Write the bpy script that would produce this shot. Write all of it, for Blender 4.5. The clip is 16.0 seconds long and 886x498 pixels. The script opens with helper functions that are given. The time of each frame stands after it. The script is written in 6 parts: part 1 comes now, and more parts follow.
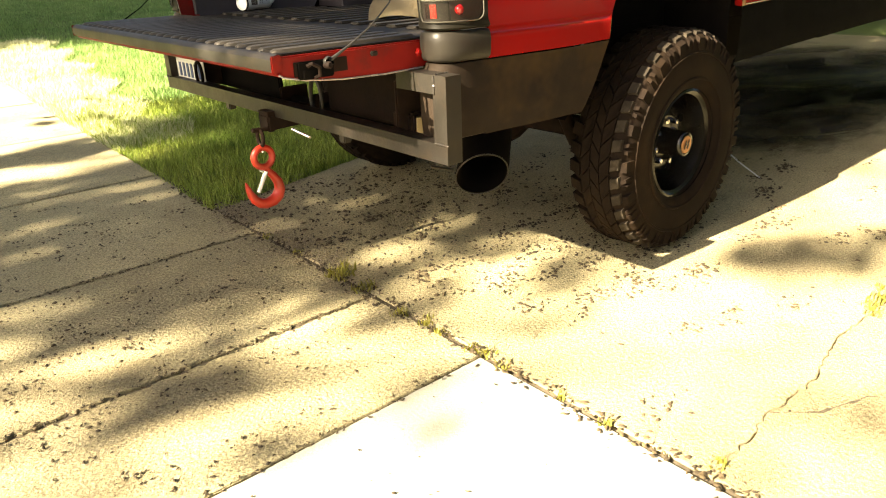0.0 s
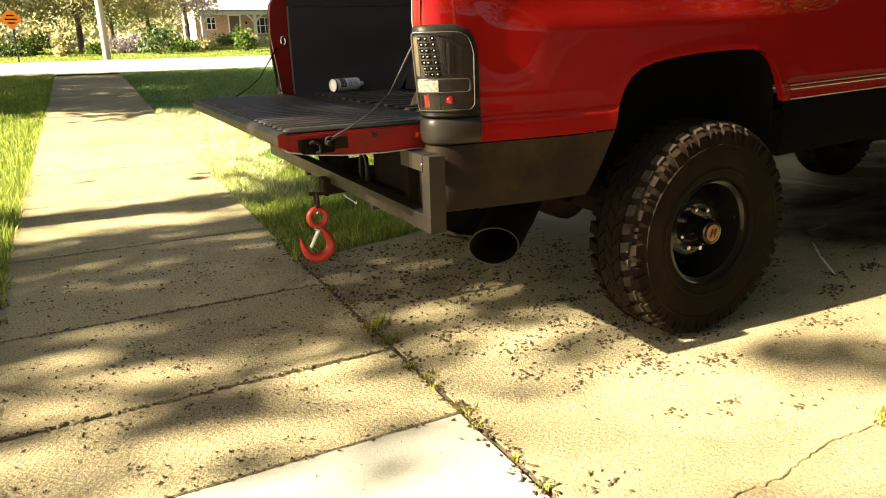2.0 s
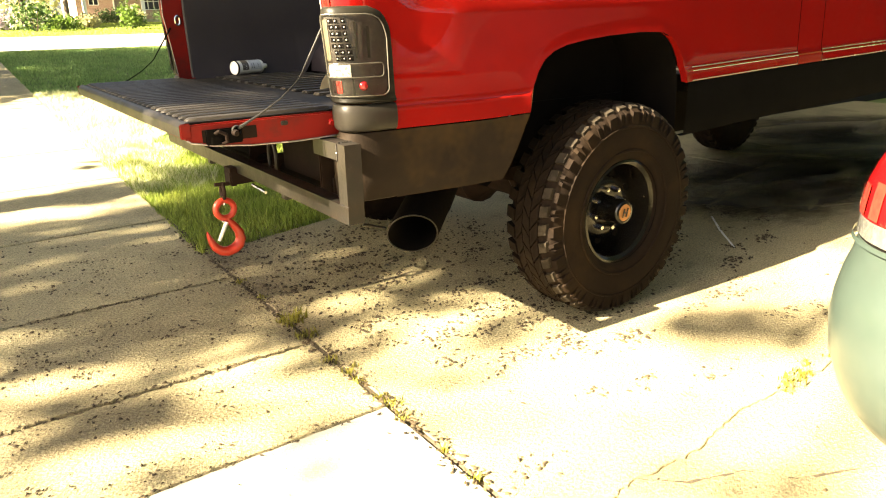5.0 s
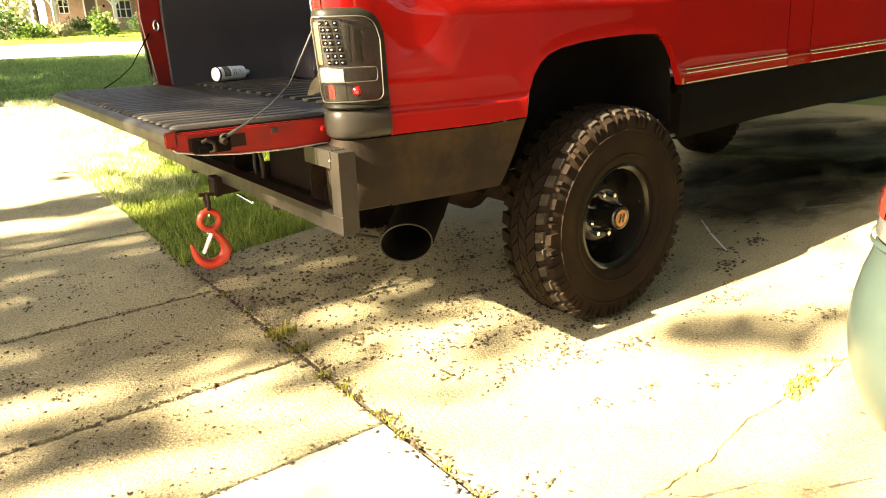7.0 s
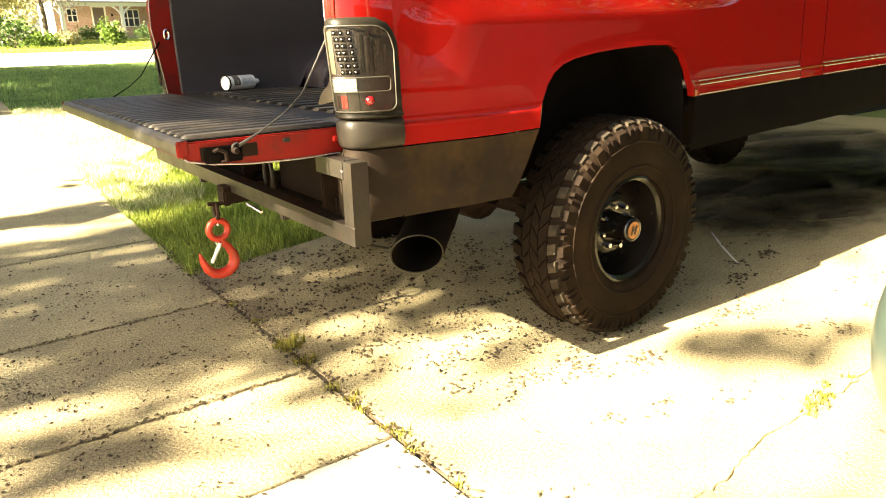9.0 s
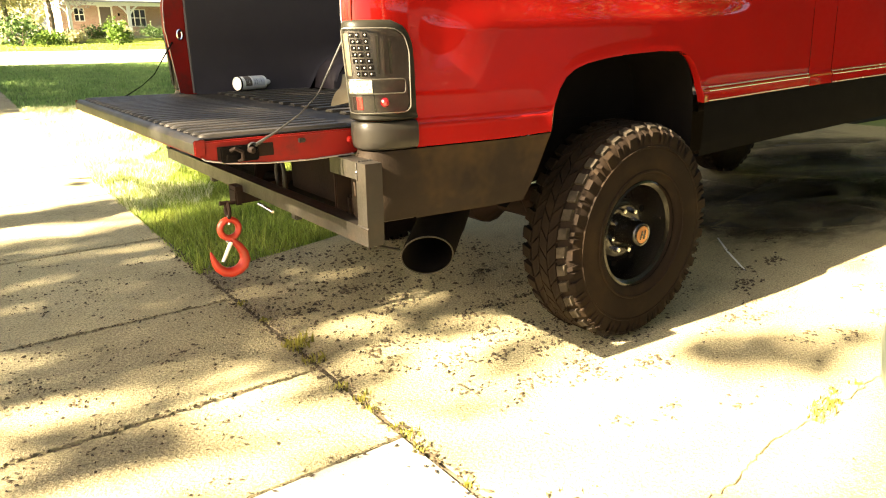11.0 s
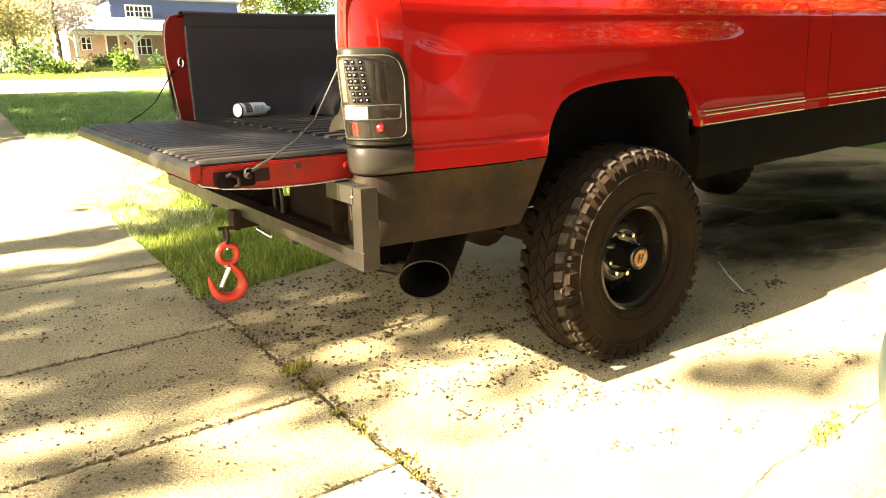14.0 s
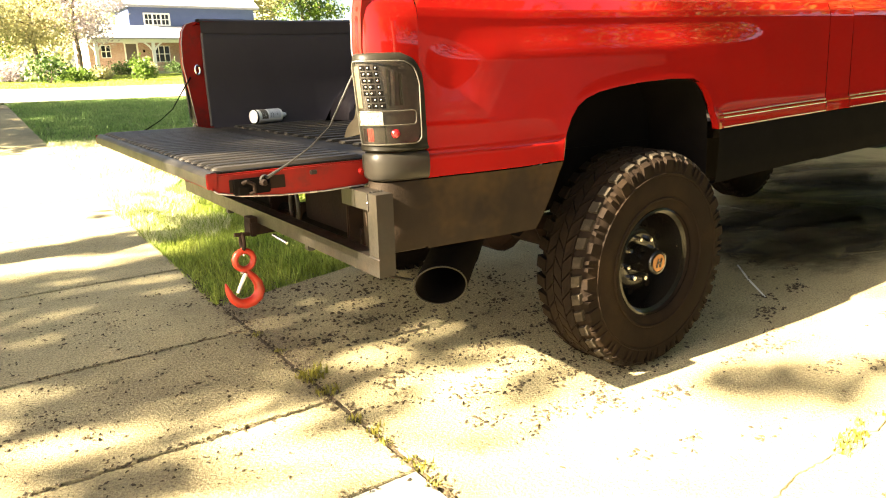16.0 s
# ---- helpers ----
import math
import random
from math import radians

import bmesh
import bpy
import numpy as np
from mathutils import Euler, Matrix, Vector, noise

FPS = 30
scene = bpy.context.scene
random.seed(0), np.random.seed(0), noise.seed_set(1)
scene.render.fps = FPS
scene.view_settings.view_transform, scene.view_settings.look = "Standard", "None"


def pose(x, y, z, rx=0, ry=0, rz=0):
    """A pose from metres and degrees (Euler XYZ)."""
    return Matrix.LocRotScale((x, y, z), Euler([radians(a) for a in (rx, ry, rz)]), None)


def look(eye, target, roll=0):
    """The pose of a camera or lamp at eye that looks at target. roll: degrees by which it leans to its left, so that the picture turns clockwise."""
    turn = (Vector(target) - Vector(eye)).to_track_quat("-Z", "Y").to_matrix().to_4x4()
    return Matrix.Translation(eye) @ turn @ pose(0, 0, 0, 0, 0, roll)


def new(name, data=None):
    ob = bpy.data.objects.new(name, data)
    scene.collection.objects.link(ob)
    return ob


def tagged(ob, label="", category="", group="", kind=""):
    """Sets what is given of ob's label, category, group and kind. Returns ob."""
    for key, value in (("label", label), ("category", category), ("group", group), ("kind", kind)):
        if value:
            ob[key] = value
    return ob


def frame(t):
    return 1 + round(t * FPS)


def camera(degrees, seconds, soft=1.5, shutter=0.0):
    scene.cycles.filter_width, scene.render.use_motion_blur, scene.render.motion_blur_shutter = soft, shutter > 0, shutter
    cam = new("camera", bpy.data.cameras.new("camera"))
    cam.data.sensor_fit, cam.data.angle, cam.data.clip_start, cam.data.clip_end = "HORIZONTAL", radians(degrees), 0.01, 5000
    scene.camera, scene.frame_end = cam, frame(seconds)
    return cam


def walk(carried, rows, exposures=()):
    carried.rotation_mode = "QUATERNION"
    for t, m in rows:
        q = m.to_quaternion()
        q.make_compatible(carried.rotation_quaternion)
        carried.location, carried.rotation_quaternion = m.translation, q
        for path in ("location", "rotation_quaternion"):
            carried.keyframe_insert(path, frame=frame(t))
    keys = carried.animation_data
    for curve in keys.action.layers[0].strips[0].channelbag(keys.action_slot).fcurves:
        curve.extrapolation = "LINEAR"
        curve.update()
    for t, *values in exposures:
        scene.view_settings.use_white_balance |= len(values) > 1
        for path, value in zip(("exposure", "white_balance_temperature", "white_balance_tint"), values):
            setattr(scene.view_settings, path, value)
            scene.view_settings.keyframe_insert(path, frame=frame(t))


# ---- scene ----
cam = camera(66.0, 16.0, soft=1.1)
PATH = [
    (0, (-1.219, -1.272, 1.093), (-0.027, 0.132, 0.313), -2.1),
    (0.5, (-1.088, -1.476, 1.095), (-0.129, 0.123, 0.371), -1.5),
    (1, (-0.992, -1.583, 1.116), (-0.148, 0.123, 0.503), -2.2),
    (1.5, (-0.952, -1.702, 1.122), (-0.261, 0.048, 0.444), -2.3),
    (2, (-0.931, -1.721, 1.132), (-0.063, -0.012, 0.559), -1.5),
    (2.5, (-0.927, -1.711, 1.143), (0.083, -0.092, 0.544), -1.6),
    (3, (-0.932, -1.696, 1.147), (0.126, -0.1, 0.57), -1.0),
    (3.5, (-0.936, -1.683, 1.147), (0.125, -0.097, 0.551), -1.8),
    (4, (-0.935, -1.673, 1.148), (0.132, -0.099, 0.529), -1.5),
    (6.5, (-0.922, -1.595, 1.138), (0.195, -0.065, 0.498), -1.5),
    (7, (-0.931, -1.563, 1.136), (0.205, -0.038, 0.515), -1.6),
    (7.5, (-0.935, -1.55, 1.136), (0.212, -0.024, 0.536), -1.7),
    (8, (-0.937, -1.54, 1.137), (0.198, 0.0, 0.555), -1.3),
    (8.5, (-0.931, -1.531, 1.136), (0.202, 0.006, 0.542), -1.4),
    (11, (-0.967, -1.525, 1.135), (0.162, 0.019, 0.55), -0.6),
    (11.5, (-0.966, -1.522, 1.136), (0.17, 0.019, 0.56), -0.8),
    (12, (-0.955, -1.529, 1.133), (0.167, 0.016, 0.538), -0.9),
    (12.5, (-0.938, -1.536, 1.135), (0.178, 0.018, 0.553), -1.5),
    (13, (-0.931, -1.538, 1.136), (0.185, 0.028, 0.587), -1.3),
    (13.5, (-0.941, -1.542, 1.137), (0.167, 0.031, 0.591), -1.5),
    (14, (-0.951, -1.54, 1.135), (0.182, 0.025, 0.619), -0.9),
    (14.5, (-0.951, -1.534, 1.136), (0.165, 0.046, 0.63), -0.8),
    (15, (-0.949, -1.533, 1.132), (0.156, 0.045, 0.597), -1.0),
    (15.5, (-0.945, -1.529, 1.134), (0.159, 0.054, 0.612), -1.2),
    (16, (-0.943, -1.528, 1.137), (0.154, 0.066, 0.633), -1.5),
]
LIGHT = [(0, 3.67, 7150, 10), (0.5, 3.19, 7200, 10), (1, 3.04, 7200, 10), (1.5, 2.99, 7200, 10), (2, 2.95, 7150, 10), (2.5, 3.22, 7100, 10), (3, 3.60, 7050, 10), (3.5, 3.88, 7150, 10), (4.2, 4.00, 7350, 10), (8, 4.15, 7400, 10), (11, 4.27, 7400, 10), (16, 4.31, 7350, 10)]
walk(cam, [(t, look(eye, target, roll)) for t, eye, target, roll in PATH], LIGHT)

# ---- world, sun and exposure ----
SUN_AWAY = Vector((1.0, -0.07, -0.63)).normalized()
w = bpy.data.worlds.new("sky")
scene.world = w
w.use_nodes = True
wn = w.node_tree
sky = wn.nodes.new("ShaderNodeTexSky")
sky.sky_type, sky.sun_disc = "NISHITA", False
sky.air_density, sky.dust_density, sky.ozone_density = 0.8, 3.0, 0.6
sky.sun_elevation = math.asin(-SUN_AWAY.z)
sky.sun_rotation = math.atan2(-SUN_AWAY.x, -SUN_AWAY.y)
bgn = wn.nodes["Background"]
bgn.inputs["Strength"].default_value = 0.0245
wn.links.new(sky.outputs[0], bgn.inputs["Color"])
sun_data = bpy.data.lights.new("sun", "SUN")
sun_data.energy, sun_data.angle, sun_data.color = 5.0, radians(0.55), (1.0, 0.905, 0.71)
sun = new("sun", sun_data)
sun.matrix_world = look((-12, 2, 9), Vector((-12, 2, 9)) + SUN_AWAY)


# ---- materials ----
def shade(name, colour, rough=0.6, metal=0.0, colour2=None, scale=8.0, detail=6.0, mix=0.6, bump=0.0, bump_scale=60.0,
          stain=None, stain_scale=1.3, stain_mix=0.5, rough_var=0.0, coat=0.0, per_object=0.0, island=0.0, stretch=(1, 1, 1), spec=0.5, grit=0.6, speck=0.0):
    """A surface with grain at two scales, stains, relief and uneven gloss."""
    m = bpy.data.materials.new(name)
    m.use_nodes = True
    nt = m.node_tree
    p = nt.nodes["Principled BSDF"]
    p.inputs["Roughness"].default_value, p.inputs["Metallic"].default_value = rough, metal
    p.inputs["Coat Weight"].default_value, p.inputs["Coat Roughness"].default_value = coat, 0.025
    p.inputs["Specular IOR Level"].default_value = spec
    tc = nt.nodes.new("ShaderNodeTexCoord")
    mp = nt.nodes.new("ShaderNodeMapping")
    mp.inputs["Scale"].default_value = stretch
    nt.links.new(tc.outputs["Object"], mp.inputs["Vector"])

    def tex(sc, det=5.0, rg=0.6):
        n = nt.nodes.new("ShaderNodeTexNoise")
        n.inputs["Scale"].default_value, n.inputs["Detail"].default_value, n.inputs["Roughness"].default_value = sc, det, rg
        nt.links.new(mp.outputs[0], n.inputs["Vector"])
        return n

    def ramp(src, lo, hi):
        r = nt.nodes.new("ShaderNodeMapRange")
        r.inputs["From Min"].default_value, r.inputs["From Max"].default_value = lo, hi
        nt.links.new(src, r.inputs["Value"])
        return r.outputs[0]

    def blend(fac, a, b, mode="MIX"):
        x = nt.nodes.new("ShaderNodeMix")
        x.data_type, x.blend_type = "RGBA", mode
        if isinstance(fac, float):
            x.inputs["Factor"].default_value = fac
        else:
            nt.links.new(fac, x.inputs["Factor"])
        for sock, v in ((x.inputs["A"], a), (x.inputs["B"], b)):
            if isinstance(v, tuple):
                sock.default_value = (*v, 1)
            else:
                nt.links.new(v, sock)
        return x.outputs["Result"]

    def times(v, k):
        x = nt.nodes.new("ShaderNodeMath")
        x.operation = "MULTIPLY"
        nt.links.new(v, x.inputs[0])
        x.inputs[1].default_value = k
        return x.outputs[0]

    c = colour
    if colour2:
        c = blend(times(ramp(tex(scale, detail, grit).outputs["Fac"], 0.35, 0.68), mix), c, colour2)
    if stain:
        c = blend(times(ramp(tex(stain_scale, 4.0, 0.7).outputs["Fac"], 0.48, 0.7), stain_mix), c, stain)
    if speck:
        c = blend(times(ramp(tex(110.0, 5.0, 0.8).outputs["Fac"], 0.44, 0.60), speck), c, (0.12, 0.10, 0.07))
        c = blend(times(ramp(tex(60.0, 6.0, 0.8).outputs["Fac"], 0.5, 0.66), speck * 0.9), c, (0.10, 0.085, 0.058))
        c = blend(times(ramp(tex(30.0, 6.0, 0.8).outputs["Fac"], 0.54, 0.7), speck * 0.7), c, (0.34, 0.31, 0.22))
        c = blend(times(ramp(tex(7.0, 7.0, 0.75).outputs["Fac"], 0.58, 0.70), speck * 0.8), c, (0.085, 0.07, 0.045))
        c = blend(times(ramp(tex(0.55, 5.0, 0.7).outputs["Fac"], 0.45, 0.65), speck * 0.5), c, (0.20, 0.155, 0.09))
    if per_object or island:
        if per_object:
            o = nt.nodes.new("ShaderNodeObjectInfo").outputs["Random"]
        else:
            o = nt.nodes.new("ShaderNodeNewGeometry").outputs["Random Per Island"]
        h = nt.nodes.new("ShaderNodeHueSaturation")
        v = nt.nodes.new("ShaderNodeMapRange")
        k = per_object or island
        v.inputs["To Min"].default_value, v.inputs["To Max"].default_value = 1 - k, 1 + k
        nt.links.new(o, v.inputs["Value"])
        nt.links.new(v.outputs[0], h.inputs["Value"])
        if isinstance(c, tuple):
            h.inputs["Color"].default_value = (*c, 1)
        else:
            nt.links.new(c, h.inputs["Color"])
        c = h.outputs[0]
    if isinstance(c, tuple):
        p.inputs["Base Color"].default_value = (*c, 1)
    else:
        nt.links.new(c, p.inputs["Base Color"])
    if rough_var:
        r = nt.nodes.new("ShaderNodeMapRange")
        r.inputs["To Min"].default_value, r.inputs["To Max"].default_value = max(0.02, rough - rough_var), min(1.0, rough + rough_var)
        nt.links.new(tex(scale * 1.7, 5.0).outputs["Fac"], r.inputs["Value"])
        nt.links.new(r.outputs[0], p.inputs["Roughness"])
    if bump:
        b = nt.nodes.new("ShaderNodeBump")
        b.inputs["Strength"].default_value, b.inputs["Distance"].default_value = min(1.0, bump), 0.004 * max(1.0, bump)
        nt.links.new(tex(bump_scale, 6.0, 0.65).outputs["Fac"], b.inputs["Height"])
        nt.links.new(b.outputs[0], p.inputs["Normal"])
    return m


def glass(name, tint=(1, 1, 1), gloss=0.12):
    """Thin clear plastic or glass: see-through with a glossy film."""
    m = bpy.data.materials.new(name)
    m.use_nodes = True
    nt = m.node_tree
    nt.nodes.remove(nt.nodes["Principled BSDF"])
    t, g, x, f = (nt.nodes.new(k) for k in ("ShaderNodeBsdfTransparent", "ShaderNodeBsdfGlossy", "ShaderNodeMixShader", "ShaderNodeFresnel"))
    t.inputs["Color"].default_value, g.inputs["Roughness"].default_value = (*tint, 1), 0.03
    f.inputs["IOR"].default_value = 1.2
    nt.links.new(f.outputs[0], x.inputs[0])
    nt.links.new(t.outputs[0], x.inputs[1])
    nt.links.new(g.outputs[0], x.inputs[2])
    nt.links.new(x.outputs[0], nt.nodes["Material Output"].inputs[0])
    return m


def leafy(name, colour, colour2, trans=0.45, island=0.25):
    """Leaves and blades: diffuse with light shining through."""
    m = shade(name, colour, 0.55, colour2=colour2, scale=2.5, island=island, spec=0.25)
    nt = m.node_tree
    p = nt.nodes["Principled BSDF"]
    tr, x = nt.nodes.new("ShaderNodeBsdfTranslucent"), nt.nodes.new("ShaderNodeMixShader")
    nt.links.new(p.inputs["Base Color"].links[0].from_socket, tr.inputs["Color"])
    x.inputs[0].default_value = trans
    nt.links.new(p.outputs[0], x.inputs[1])
    nt.links.new(tr.outputs[0], x.inputs[2])
    nt.links.new(x.outputs[0], nt.nodes["Material Output"].inputs[0])
    return m


